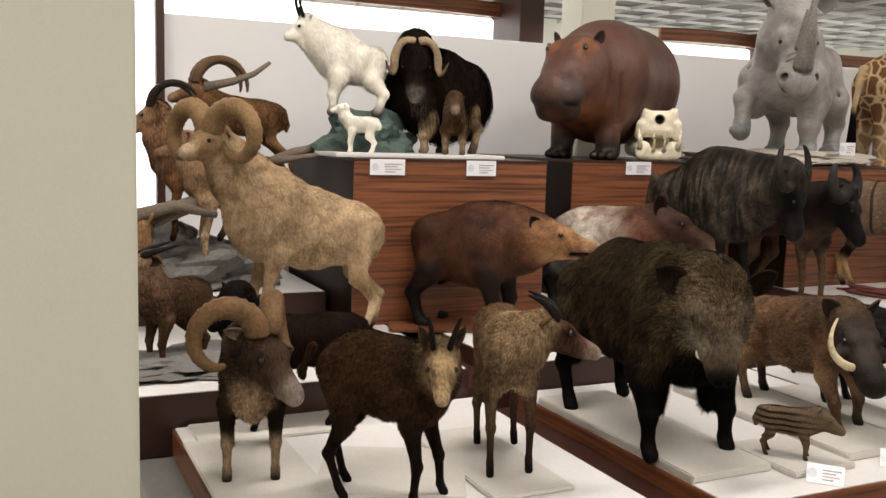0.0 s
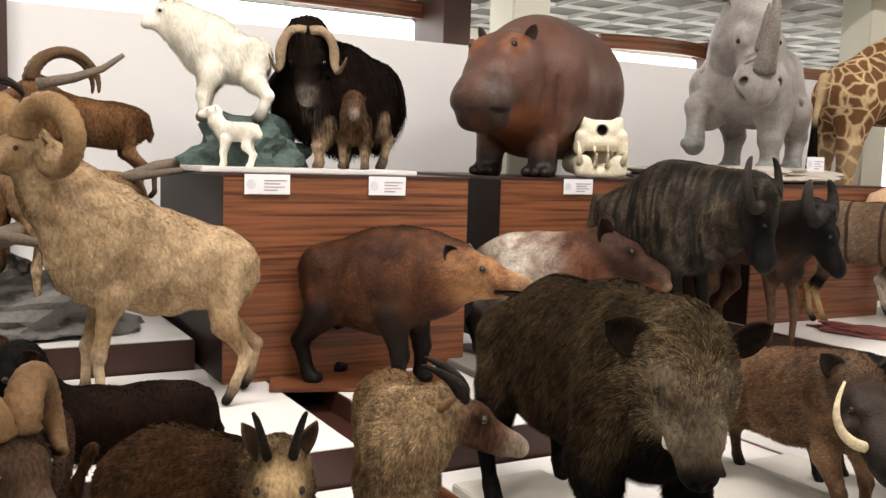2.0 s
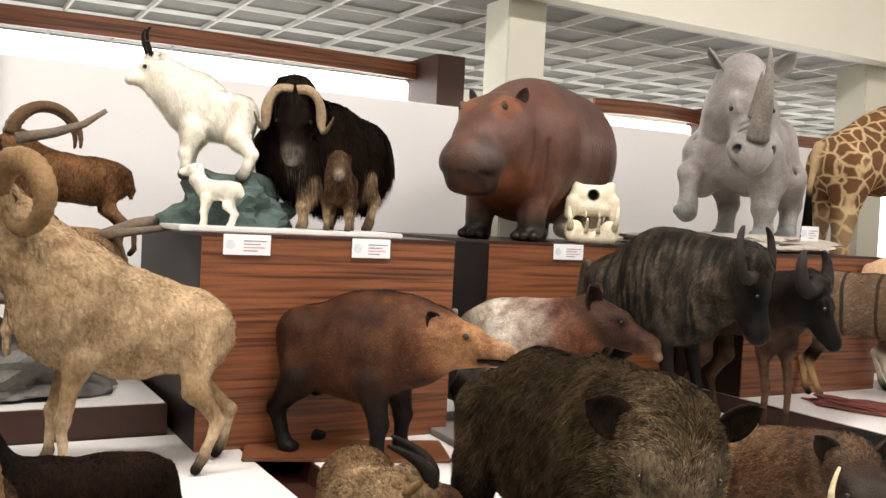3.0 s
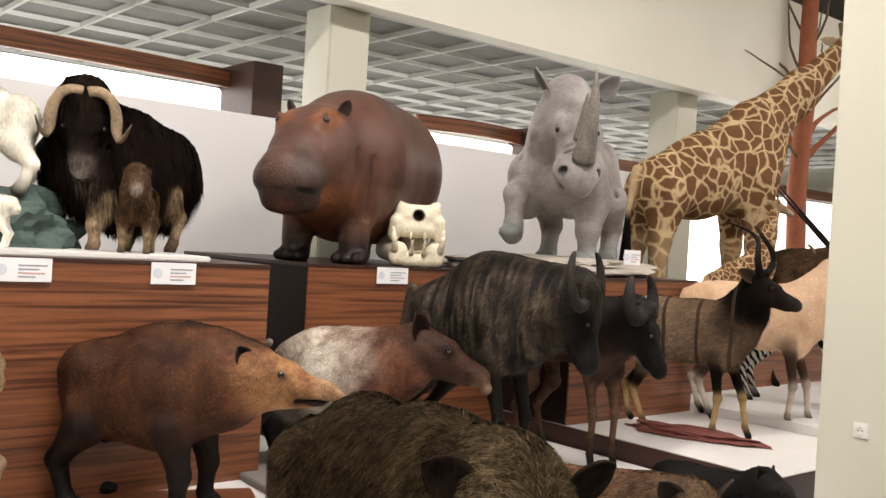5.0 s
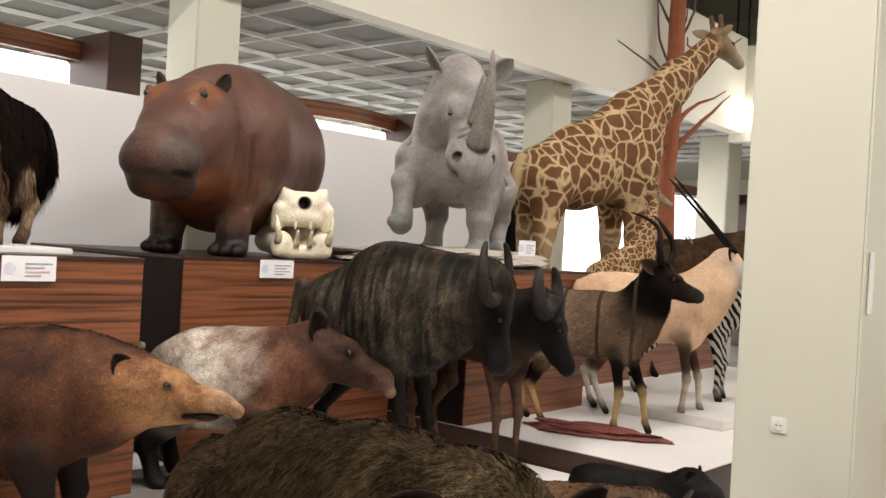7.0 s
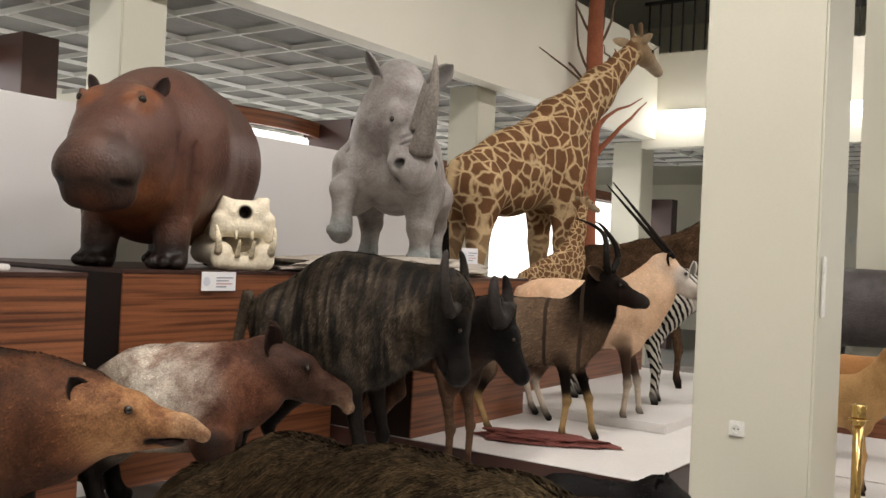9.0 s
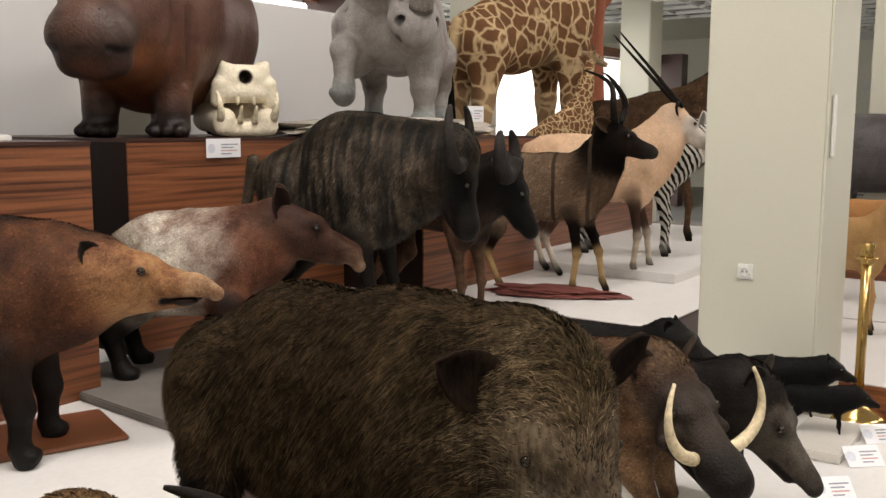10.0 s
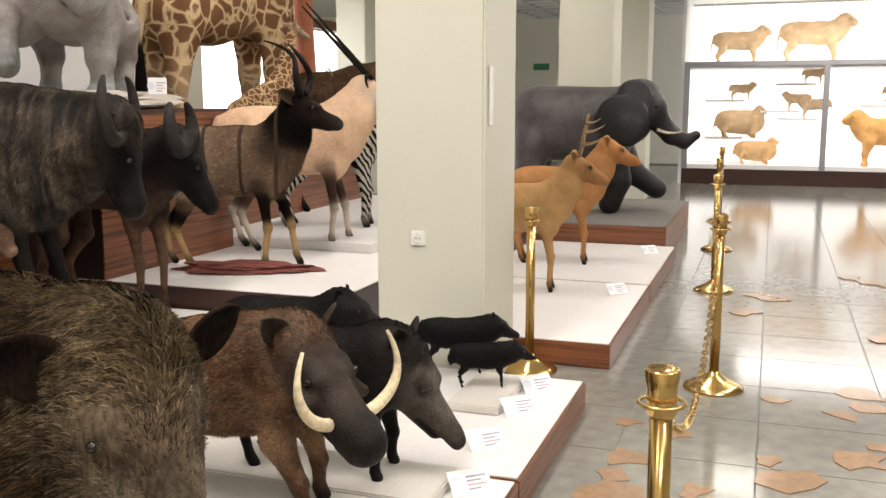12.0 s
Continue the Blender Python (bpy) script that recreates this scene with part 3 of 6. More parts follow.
    if more:
        more(B, hp)
    me = B.build(name, voxel or max(0.0085, H / 95), (material or M_COAT, M_HORN, M_EYE), blades, 1.0, blade_w, lift, lumps, droop)
    ob = new(name, me)
    ob.matrix_world = pose(at[0], at[1], at[2], roll, tilt, heading)
    return tagged(ob, label, category)


# ---- the large structure ----
L1, L2, L3, BOX = 0.15, 0.32, 0.45, 1.49
FRONT = 4.43


def structure(name, bm, material, label, category):
    return tagged(part(name, bm, material), label, category, "", "structure")


structure("floor", box(-6, 26, -8, 16, -0.2, -0.006), M_STONE, "polished grey marble floor with terracotta stone insets", "floor")
structure("wall_north", box(-6, 26, 15.5, 15.7, 0, 8), M_WALL, "cream painted rear wall of the hall", "wall")
structure("wall_south", box(-6, 26, -8.2, -8.0, 0, 8), M_WALL, "cream painted wall of the hall", "wall")
structure("wall_west", box(-6.2, -6.0, -8, 15.7, 0, 8), M_WALL, "cream painted side wall of the hall", "wall")
structure("wall_east", box(26, 26.2, -8, 15.7, 0, 8), M_WALL, "cream painted far end wall of the hall", "wall")
structure("ceiling_hall", box(-6, 26, -8, 15.7, 8.0, 8.2), M_CEIL, "pale ceiling over the open hall", "ceiling")
structure("gallery_slab", box(-6, 26, 9.62, 15.5, 3.78, 4.0), M_WALL, "cream gallery floor over the rear aisle", "gallery")
structure("beam_north", box(-6, 16.0, 9.4, 9.62, 3.58, 5.0), M_WALL, "cream painted gallery beam with plain parapet face", "beam")
structure("beam_east", box(16.0, 16.22, -8, 9.62, 3.45, 4.9), M_WALL, "cream painted gallery beam across the hall", "beam")
structure("gallery_east_slab", box(16.22, 26, -8, 9.4, 3.75, 3.95), M_WALL, "cream gallery floor over the far aisle", "gallery")
structure("partition", box(2.5, 12.0, 10.0, 10.12, 0, 2.63, 0.01), M_PANEL, "white painted display partition behind the plinths", "partition")


def coffers(name, x0, x1, y0, y1, z, step, label):
    """A coffered ceiling: crossing pale blades over a dark backing, one mesh."""
    bm = bmesh.new()
    x = x0
    while x <= x1:
        box(x - 0.015, x + 0.015, y0, y1, z, z + 0.05, 0, bm)
        x += step
    y = y0 + 0.1
    while y <= y1:
        box(x0, x1, y - 0.014, y + 0.014, z + 0.004, z + 0.046, 0, bm)
        y += step
    ob = structure(name, bm, M_CEIL, label, "ceiling")
    structure(name + "_back", box(x0, x1, y0, y1, z + 0.07, z + 0.1), M_CEILD, "dark perforated panels over the ceiling grid", "ceiling")
    return ob


coffers("ceiling_north", -1.0, 20.0, 9.64, 15.4, 3.6, 0.72, "white square grid ceiling under the gallery")
coffers("ceiling_east", 16.24, 25.5, -6.0, 9.3, 3.5, 0.6, "white square grid ceiling under the far gallery")

for i, (cx, cy, s, top) in enumerate(((7.445, 5.28, 0.6, 8.0), (1.36, 5.28, 0.6, 8.0), (6.73, 9.86, 0.4, 3.6), (11.5, 9.86, 0.4, 3.6), (16.6, 10.0, 0.5, 3.6),
                                      (13.3, 5.6, 0.6, 8.0), (17.5, 5.75, 0.6, 3.5))):
    structure("column_%d" % (i + 1), box(cx - s / 2, cx + s / 2, cy - s / 2, cy + s / 2, 0, top, 0.012), M_COLUMN, "square cream painted concrete column", "column")


# ---- display platforms and plinths ----


def platform(x0, x1, y0, y1, z0, z1, label, top=None, edge=None):
    e = thing("display_platform", (x0 + x1) / 2, (y0 + y1) / 2, z0, label, "platform", group="stepped display platforms")
    a, b = (x1 - x0) / 2, (y1 - y0) / 2
    part("fascia", box(-a, a, -b, b, 0, z1 - z0 - 0.006, 0.004), edge or M_WOOD, e, "dark walnut fascia")
    part("top", box(-a + 0.012, a - 0.012, -b + 0.012, b - 0.012, z1 - z0 - 0.006, z1 - z0, 0.002), top or M_TOP, e, "white laminate top")
    return e


platform(1.98, 3.70, FRONT, 6.30, 0, L1, "low white display platform with walnut edge")
platform(3.97, 5.79, FRONT, 6.30, 0, L1, "low white display platform with walnut edge")
platform(5.80, 7.11, FRONT, 6.30, 0, L1, "low white display platform with walnut edge")
platform(7.85, 9.70, FRONT, 6.2, 0, L1, "low white display platform with walnut edge")
platform(9.71, 11.70, FRONT, 6.2, 0, L1, "low white display platform with walnut edge")
platform(11.72, 14.3, FRONT + 0.1, 8.6, 0, 0.33, "raised grey-topped platform under the elephant", M_GREYSLAB)
structure("platform_gap", box(3.70, 3.97, FRONT + 0.02, 6.30, 0, 0.06), M_TRIM, "dark brown channel between two platforms", "platform gap")
platform(1.5, 3.66, 6.31, 8.05, 0, L2, "white second-step display platform with dark fascia", None, M_TRIM)
platform(3.92, 7.22, 6.31, 9.9, 0, L2, "white second-step display platform with dark fascia", None, M_TRIM)
structure("step_gap", box(3.66, 3.92, 6.31, 8.05, 0, 0.2), M_TRIM, "dark brown channel between two steps", "platform gap")
platform(1.5, 3.36, 8.06, 9.95, 0, 0.5, "white third-step display platform with dark fascia", None, M_TRIM)
platform(7.23, 12.6, 5.84, 9.9, 0, L3, "white display platform under the antelopes", None, M_TRIM)


def plinth(x0, x1, y0, y1, z0, z1, label):
    e = thing("plinth", (x0 + x1) / 2, (y0 + y1) / 2, z0, label, "plinth", group="walnut plinths")
    a, b = (x1 - x0) / 2, (y1 - y0) / 2
    # the sides carry the gap's shade in their base colour
    part("carcass", box(-a, a, -b + 0.012, b, 0, z1 - z0 - 0.02, 0.003), M_TRIM_SHADED, e, "brown sides, coloured darker for the shade in the gap")
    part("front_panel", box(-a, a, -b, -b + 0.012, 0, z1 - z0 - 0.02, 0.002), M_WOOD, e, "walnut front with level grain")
    part("top", box(-a - 0.004, a + 0.004, -b - 0.004, b, z1 - z0 - 0.02, z1 - z0, 0.003), M_TRIM, e)
    return e


plinth(3.40, 4.93, 7.61, 9.2, L2, BOX, "tall walnut plinth under the mountain goat and musk ox")
plinth(5.47, 7.18, 8.08, 9.9, L2, BOX, "tall walnut plinth under the hippopotamus")
plinth(7.24, 8.7, 7.45, 9.6, L3, BOX, "tall walnut plinth under the rhinoceros")
plinth(8.72, 12.4, 8.0, 9.8, L3, 0.85, "long walnut plinth under the giraffe")
slab = lambda x0, x1, y0, y1, z0, h, m, label, hd=0: tagged(part_slab(x0, x1, y0, y1, z0, h, m, hd), label, "base board")


def part_slab(x0, x1, y0, y1, z0, h, m, hd=0):
    a, b = (x1 - x0) / 2, (y1 - y0) / 2
    ob = part("base_board", box(-a, a, -b, b, 0, h, 0.006), m)
    ob.matrix_world = pose((x0 + x1) / 2, (y0 + y1) / 2, z0, 0, 0, hd)
    return ob


slab(3.98, 4.45, 4.72, 6.05, L1, 0.04, M_SLAB, "white painted base board under the wild boar")
slab(4.47, 4.86, 4.60, 5.05, L1, 0.03, M_SLAB, "small white base board under the piglet")
slab(4.90, 5.40, 4.68, 6.0, L1, 0.04, M_SLAB, "white painted base board under the warthog")
slab(5.42, 5.75, 4.65, 5.75, L1, 0.04, M_SLAB, "white painted base board under the forest hog")
slab(6.45, 6.95, 4.70, 4.95, L1, 0.04, M_SLAB, "small white base board under the young pig")
slab(1.98, 2.45, 5.1, 6.0, L1 + 0.002, 0.02, M_SLAB, "white base board under the mouflon")
slab(2.45, 3.1, 5.0, 5.6, L1, 0.025, M_SLAB, "white base board under the chamois", -25)
slab(3.05, 3.45, 4.85, 5.75, L1, 0.02, M_SLAB, "white base board under the tahr")
slab(2.05, 2.85, 5.95, 6.28, L1, 0.016, M_SLAB, "white base board under the dark ram")
slab(3.62, 4.72, 7.15, 7.58, L2 + 0.002, 0.02, M_WOOD, "walnut base board under the brown tapir", -20)
slab(4.80, 6.0, 6.75, 7.98, L2, 0.04, M_GREYSLAB, "rough grey base board under the pied tapir", -4)
slab(3.30, 4.62, 7.70, 8.2, BOX, 0.03, M_TOP, "white base board on the walnut plinth", 0)
slab(8.7, 9.9, 6.3, 7.6, L3, 0.07, M_TOP, "white raised base board under the oryx and zebra")

# lit showcases behind the partition
for x0, x1, zt in ((1.6, 6.35, 3.0), (8.6, 10.2, 2.9), (10.6, 20.0, 2.75)):
    e = thing("showcase", (x0 + x1) / 2, 11.2, 0, "tall lit white showcase with a dark brown cornice", "showcase", group="lit showcases")
    a = (x1 - x0) / 2
    part("back_panel", box(-a, a, 0, 0.06, 0, zt, 0.02), M_LIT, e, "white back panel, glowing in place of case lamps")
    bow = lambda u: 0.16 * (1 - u * u)
    bm = bmesh.new()
    rings = []
    for i in range(13):
        u = -1 + i / 6
        rings.append([bm.verts.new((u * a, -0.1 - bow(u) - dy, z)) for dy, z in ((0.04, zt), (0.04, zt + 0.16), (0, zt + 0.16), (0, zt))])
    for r0, r1 in zip(rings, rings[1:]):
        for k in range(4):
            bm.faces.new((r0[k], r1[k], r1[(k + 1) % 4], r0[(k + 1) % 4]))
    bm.faces.new(rings[0][::-1])
    bm.faces.new(rings[-1])
    bmesh.ops.recalc_face_normals(bm, faces=bm.faces)
    part("cornice", bm, M_WOOD, e, "curved walnut cornice")
    part("end_panel", box(a, a + 0.3, -0.6, 0.1, 0, zt + 0.2, 0.004), M_TRIM, e, "dark brown end panel")
structure("case_post", box(2.43, 2.50, 9.9, 10.0, 0.5, 3.4), M_TRIM, "dark brown upright at the end of the partition", "post")


# ---- labels ----


def label_card(x, y, z, w, h, words=(), heading=0, lean=0, group="white caption cards"):
    e = thing("caption_card", x, y, z, "small white printed caption card with a round seal", "label", group=group)
    e.matrix_world = pose(x, y, z, lean, 0, heading)
    part("card", box(-w / 2, w / 2, -0.004, 0, 0, h, 0.001), M_PAPER, e)
    bm = bmesh.new()
    bmesh.ops.create_circle(bm, cap_ends=True, segments=20, radius=h * 0.24, matrix=Matrix.Translation((-w * 0.36, -0.0055, h * 0.5)) @ Matrix.Rotation(radians(90), 4, "X"))
    part("seal", bm, M_SEAL, e, "pale blue printed seal")
    for i, wd in enumerate((0.5, 0.36, 0.46, 0.3)):
        bar = box(-w * 0.08, -w * 0.08 + wd * w, -0.0055, -0.0045, h * (0.66 - i * 0.16), h * (0.72 - i * 0.16))
        if words and i == 0:
            bar.free()
            c = bpy.data.curves.new("caption", "FONT")
            c.body, c.size, c.align_x = words, h * 0.24, "CENTER"
            t = new("caption", c)
            t.data.materials.append(M_INK)
            t.parent = e
            t.matrix_basis = pose(w * 0.17, -0.0055, h * 0.68, 90, 0, 0)
            continue
        part("text_line", bar, M_RED if i == 2 else M_INK, e)
    return e


label_card(3.64, 7.600, 1.375, 0.26, 0.11)
label_card(4.37, 7.600, 1.375, 0.24, 0.11)
label_card(6.12, 8.070, 1.375, 0.26, 0.11)
for x, y in ((5.05, 4.52), (5.62, 4.55), (6.05, 4.62), (6.5, 4.60), (6.85, 4.6), (4.55, 4.5), (9.3, 4.6), (11.2, 4.6)):
    label_card(x, y, L1, 0.16, 0.10, lean=-48, heading=-48)
label_card(7.92, 7.50, BOX + 0.10, 0.13, 0.11, heading=-30)


# ---- rope barrier ----
def stanchion(x, y):
    e = thing("rope_post", x, y, 0, "polished brass barrier post on a domed foot", "barrier post", group="brass barrier posts")
    part("foot", lathe([(0.16, 0), (0.16, 0.012), (0.13, 0.03), (0.07, 0.055), (0.035, 0.085), (0.026, 0.1)], 32), M_BRASS, e, smooth=True)
    part("pole", lathe([(0.026, 0.09), (0.026, 0.9)], 20), M_BRASS, e, smooth=True)
    part("cap", lathe([(0.026, 0.84), (0.034, 0.85), (0.034, 0.9), (0.040, 0.95), (0.036, 0.955), (0.02, 0.945)], 24), M_BRASS, e, smooth=True)
    ring = [(0.052 * math.cos(a), 0.052 * math.sin(a), 0.875) for a in np.linspace(0, 2 * math.pi, 20)]
    part("ring", tube(ring, [0.005] * 20, 6), M_BRASS, e, smooth=True)
    return e


POSTS = [(4.67, 3.81), (7.69, 3.84), (10.4, 4.0), (12.6, 4.1), (15.0, 4.2)]
for x, y in POSTS:
    stanchion(x, y)
stanchion(7.70, 4.87)


def chain_run(a, b, sag):
    e = thing("barrier_chain", a[0], a[1], 0, "thin brass link chain hanging between barrier posts", "chain", group="brass chains")
    n = int(math.hypot(b[0] - a[0], b[1] - a[1]) * 1.15 / 0.042)
    bm = bmesh.new()
    yawr = math.atan2(b[1] - a[1], b[0] - a[0])
    for i in range(n):
        u = (i + 0.5) / n
        z = 0.87 - sag * 4 * u * (1 - u)
        slope = math.atan(-sag * 4 * (1 - 2 * u) / math.hypot(b[0] - a[0], b[1] - a[1]))
        M = Matrix.Translation(((b[0] - a[0]) * u, (b[1] - a[1]) * u, z)) @ Matrix.Rotation(yawr, 4, "Z") @ Matrix.Rotation(-slope, 4, "Y") @ Matrix.Rotation(radians(90 * (i % 2)), 4, "X")
        pts = [M @ Vector((0.026 * math.cos(t), 0.013 * math.sin(t), 0)) for t in np.linspace(0, 2 * math.pi, 9)]
        v, f = tube_arrays(pts, [0.0035] * 9, 5)
        vs = [bm.verts.new(p) for p in v]
        for q in f[:-2]:
            bm.faces.new([vs[k] for k in q])
    tagged(part("link_run", bm, M_BRASS, e), kind="stuff")


for a, b in zip(POSTS, POSTS[1:]):
    chain_run(a, b, 0.42)

# ---- column fittings ----
e = thing("wall_socket", 7.145, 5.34, 0.79, "white plastic power socket on the cream column", "socket")
part("plate", box(-0.012, 0, -0.04, 0.04, 0, 0.08, 0.004), M_PLASTIC, e)
bm = lathe([(0.026, 0), (0.026, 0.004), (0.02, 0.005), (0.019, 0.001)], 20)
bmesh.ops.rotate(bm, verts=bm.verts, matrix=Matrix.Rotation(radians(-90), 3, "Y"))
bmesh.ops.translate(bm, verts=bm.verts, vec=(-0.012, 0, 0.04))
part("cup", bm, M_PLASTIC, e)
for s in (-1, 1):
    part("hole", box(-0.0185, -0.0135, s * 0.01 - 0.003, s * 0.01 + 0.003, 0.037, 0.043), M_DARKHOLE, e)
e = thing("conduit_cover", 7.20, 4.978, 1.42, "white plastic cover strip on the cream column", "cover strip")
part("cover", box(0, 0.05, -0.014, 0, 0, 0.3, 0.004), M_PLASTIC, e)


# ---- horns ----
def curl_horns(r, turns, thick, phi, col, ridges=16, lead=180):
    """A pair of heavy ridged rings: they rise from the brow, swing over and out, and come round below."""
    def put(B, hp, d, sd, up, head):
        flat = Vector((d.x, d.y, 0)).normalized()
        for s in (1, -1):
            o = -flat * math.cos(radians(phi)) + sd * (s * math.sin(radians(phi)))
            base = Vector(hp(0.10, s * 0.12, 0.24))
            def f(t):
                th = radians(lead - 360 * turns * t)
                rr = r * (1 - 0.18 * t)
                return base + o * (r + rr * math.cos(th)) + Vector((0, 0, rr * math.sin(th))) + sd * (s * 0.10 * t * t) + flat * (0.04 * t)
            n = 48
            B.horn(arc(f, n), [thick * (1 - t) ** 0.6 + 0.007 for t in np.linspace(0, 1, n)], col, tip=[c * 0.7 for c in col], sides=10, ridge=0.2, ridges=ridges)
    return put


def sweep_horns(length, rise, back, out, thick, col, n=26, ridges=0, ridge=0.0, tip_fwd=0.0, base=(0.05, 0.16, 0.3), twist=0.0, tip=None, straight=False):
    """A pair of horns that rise and sweep back and out; twist makes a spiral."""
    def put(B, hp, d, sd, up, head):
        for s in (1, -1):
            def f(t):
                if straight:
                    return Vector(hp(*base[:1], s * base[1], base[2])) + (sd * (s * out) + up * rise - d * back) * (length * t)
                o = sd * (s * (out * t + twist * math.sin(t * math.pi * 2.2))) + up * (rise * (math.sin(t * math.pi * 0.5) if back else t)) - d * (back * t * t) + d * (tip_fwd * max(0, t - 0.6))
                return Vector(hp(*base[:1], s * base[1], base[2])) + o * length
            B.horn(arc(f, n), [thick * (1 - t) ** 0.75 + 0.004 for t in np.linspace(0, 1, n)], col, tip=tip, sides=9, ridge=ridge, ridges=ridges)
    return put


def arc_horns(r, sweep, thick, col, out=0.06, ridges=16, ridge=0.2):
    """A pair of horns that swing back in a wide half ring."""
    def put(B, hp, d, sd, up, head):
        back = -Vector((d.x, d.y, 0)).normalized()
        for s in (1, -1):
            def f(t):
                a = radians(sweep) * t
                return Vector(hp(0.1, s * 0.13, 0.25)) + back * (r * (1 - math.cos(a))) + Vector((0, 0, r * math.sin(a) * 1.05)) + sd * (s * out * t)
            B.horn(arc(f, 34), [thick * (1 - t) ** 0.6 + 0.005 for t in np.linspace(0, 1, 34)], col, sides=9, ridge=ridge, ridges=ridges)
    return put


def gnu_horns(span, thick, col, tipup=0.16):
    """A pair of smooth hooks: out and down from the brow, then up and in."""
    def put(B, hp, d, sd, up, head):
        fl = Vector((d.x, d.y, 0)).normalized()
        for s in (1, -1):
            def f(t):
                a = radians(-158 + 232 * t)
                return Vector(hp(0.0, 0, 0.2)) + sd * (s * span * (0.56 + 0.46 * math.cos(a))) + Vector((0, 0, span * 0.30 + tipup * 0.9 * math.sin(a))) - fl * (0.04 * t)
            B.horn(arc(f, 26), [thick * (1 - t) ** 0.55 + 0.005 for t in np.linspace(0, 1, 26)], col, sides=10)
    return put


def musk_horns(B, hp, d, sd, up, head):
    fl = Vector((d.x, d.y, 0)).normalized()
    for s in (1, -1):
        def f(t):
            q, h = min(1, t / 0.55), max(0, t - 0.62) / 0.38
            return Vector(hp(-0.02, s * 0.03, 0.28)) + sd * (s * (0.15 * math.sin(q * 1.57) + 0.07 * h)) + Vector((0, 0, 0.03 * math.sin(q * 3.1) - 0.25 * min(1, t / 0.72) ** 1.7 + 0.10 * h * h)) + fl * (0.07 * h)
        B.horn(arc(f, 26), [0.050 * (1 - t) ** 0.75 + 0.005 for t in np.linspace(0, 1, 26)], (0.34, 0.25, 0.16), tip=(0.10, 0.07, 0.05), sides=10, flat=0.6)


def rhino_horns(B, hp, d, sd, up, head):
    fl = Vector((d.x, d.y, 0)).normalized()
    f = lambda t: Vector(hp(0.84, 0, 0.12)) + fl * (0.16 * math.sin(t * 1.9)) + Vector((0, 0, 0.64 * t))
    B.horn(arc(f, 20), [0.080 * (1 - t) ** 0.95 + 0.008 for t in np.linspace(0, 1, 20)], (0.24, 0.215, 0.19), tip=(0.30, 0.27, 0.24), sides=14)
    f = lambda t: Vector(hp(0.58, 0, 0.17)) + fl * (0.09 * t) + Vector((0, 0, 0.33 * t))
    B.horn(arc(f, 14), [0.052 * (1 - t) ** 0.9 + 0.007 for t in np.linspace(0, 1, 14)], (0.24, 0.215, 0.19), sides=14)


def tusks(curve_out, rise, thick, length, at=0.78, low=-0.16, col=(0.78, 0.66, 0.44), fwd=0.2):
    def put(B, hp, d, sd, up, head):
        for s in (1, -1):
            f = lambda t: Vector(hp(at, s * 0.2, low)) + sd * (s * curve_out * math.sin(t * 2.3)) + Vector((0, 0, rise * t ** 1.35)) + d * (fwd * math.sin(t * math.pi) * length)
            B.horn(arc(f, 18), [thick * (1 - 0.75 * t ** 1.5) for t in np.linspace(0, 1, 18)], col, sides=9)
    return put


def antlers(B, hp, d, sd, up, head):
    for s in (1, -1):
        base = Vector(hp(0.05, s * 0.2, 0.3))
        main = lambda t: base + up * (0.3 * t) - d * (0.06 * t) + sd * (s * 0.11 * math.sin(t * 2.4))
        B.horn(arc(main, 12), [0.014 * (1 - 0.6 * t) for t in np.linspace(0, 1, 12)], (0.3, 0.2, 0.11), sides=6)
        for q, ln in ((0.3, 0.12), (0.6, 0.11), (0.8, 0.08)):
            o = main(q)
            B.horn(arc(lambda t: o + d * (ln * t) + up * (ln * 0.8 * t * t) + sd * (s * 0.03 * t), 6), [0.010 * (1 - 0.8 * t) for t in np.linspace(0, 1, 6)], (0.3, 0.2, 0.11), sides=6)


def both(*fs):
    def put(*a):
        for f in fs:
            f(*a)
    return put


BLACK = (0.016, 0.013, 0.011)

# ---- animals of the low platform ----
beast("mounted_mouflon", (2.22, 5.62, 0.172), -104, "brown mounted mouflon ram with heavy curled horns", 0.62, 0.50, 0.30, 0.31, 0.28, width=0.78,
      neck=(0.08, 0.0, 0.0), neck_r=(0.15, 0.10), head=0.30, head_r=(0.092, 0.046), yaw=46, pitch=-34, leg=0.026, col=(0.065, 0.038, 0.022), under=(0.09, 0.055, 0.032),
      legc=(0.022, 0.014, 0.01), shin=(0.42, 0.31, 0.19), neckc=(0.045, 0.029, 0.018), face=(0.075, 0.045, 0.028), nose=(0.50, 0.43, 0.36), ears=(0.11, 0.028, 85), earc=(0.3, 0.23, 0.16),
      horns=curl_horns(0.125, 0.82, 0.042, 45, (0.17, 0.10, 0.05), 26), fur=0.026, blades=20000, blade_w=0.0018, tail=0.08,
      more=lambda B, hp: B.limb((0.33, 0, 0.44), (0.30, 0, 0.34), 0.075, 0.06, (0.36, 0.25, 0.15), 0.04, 1, 0.02))
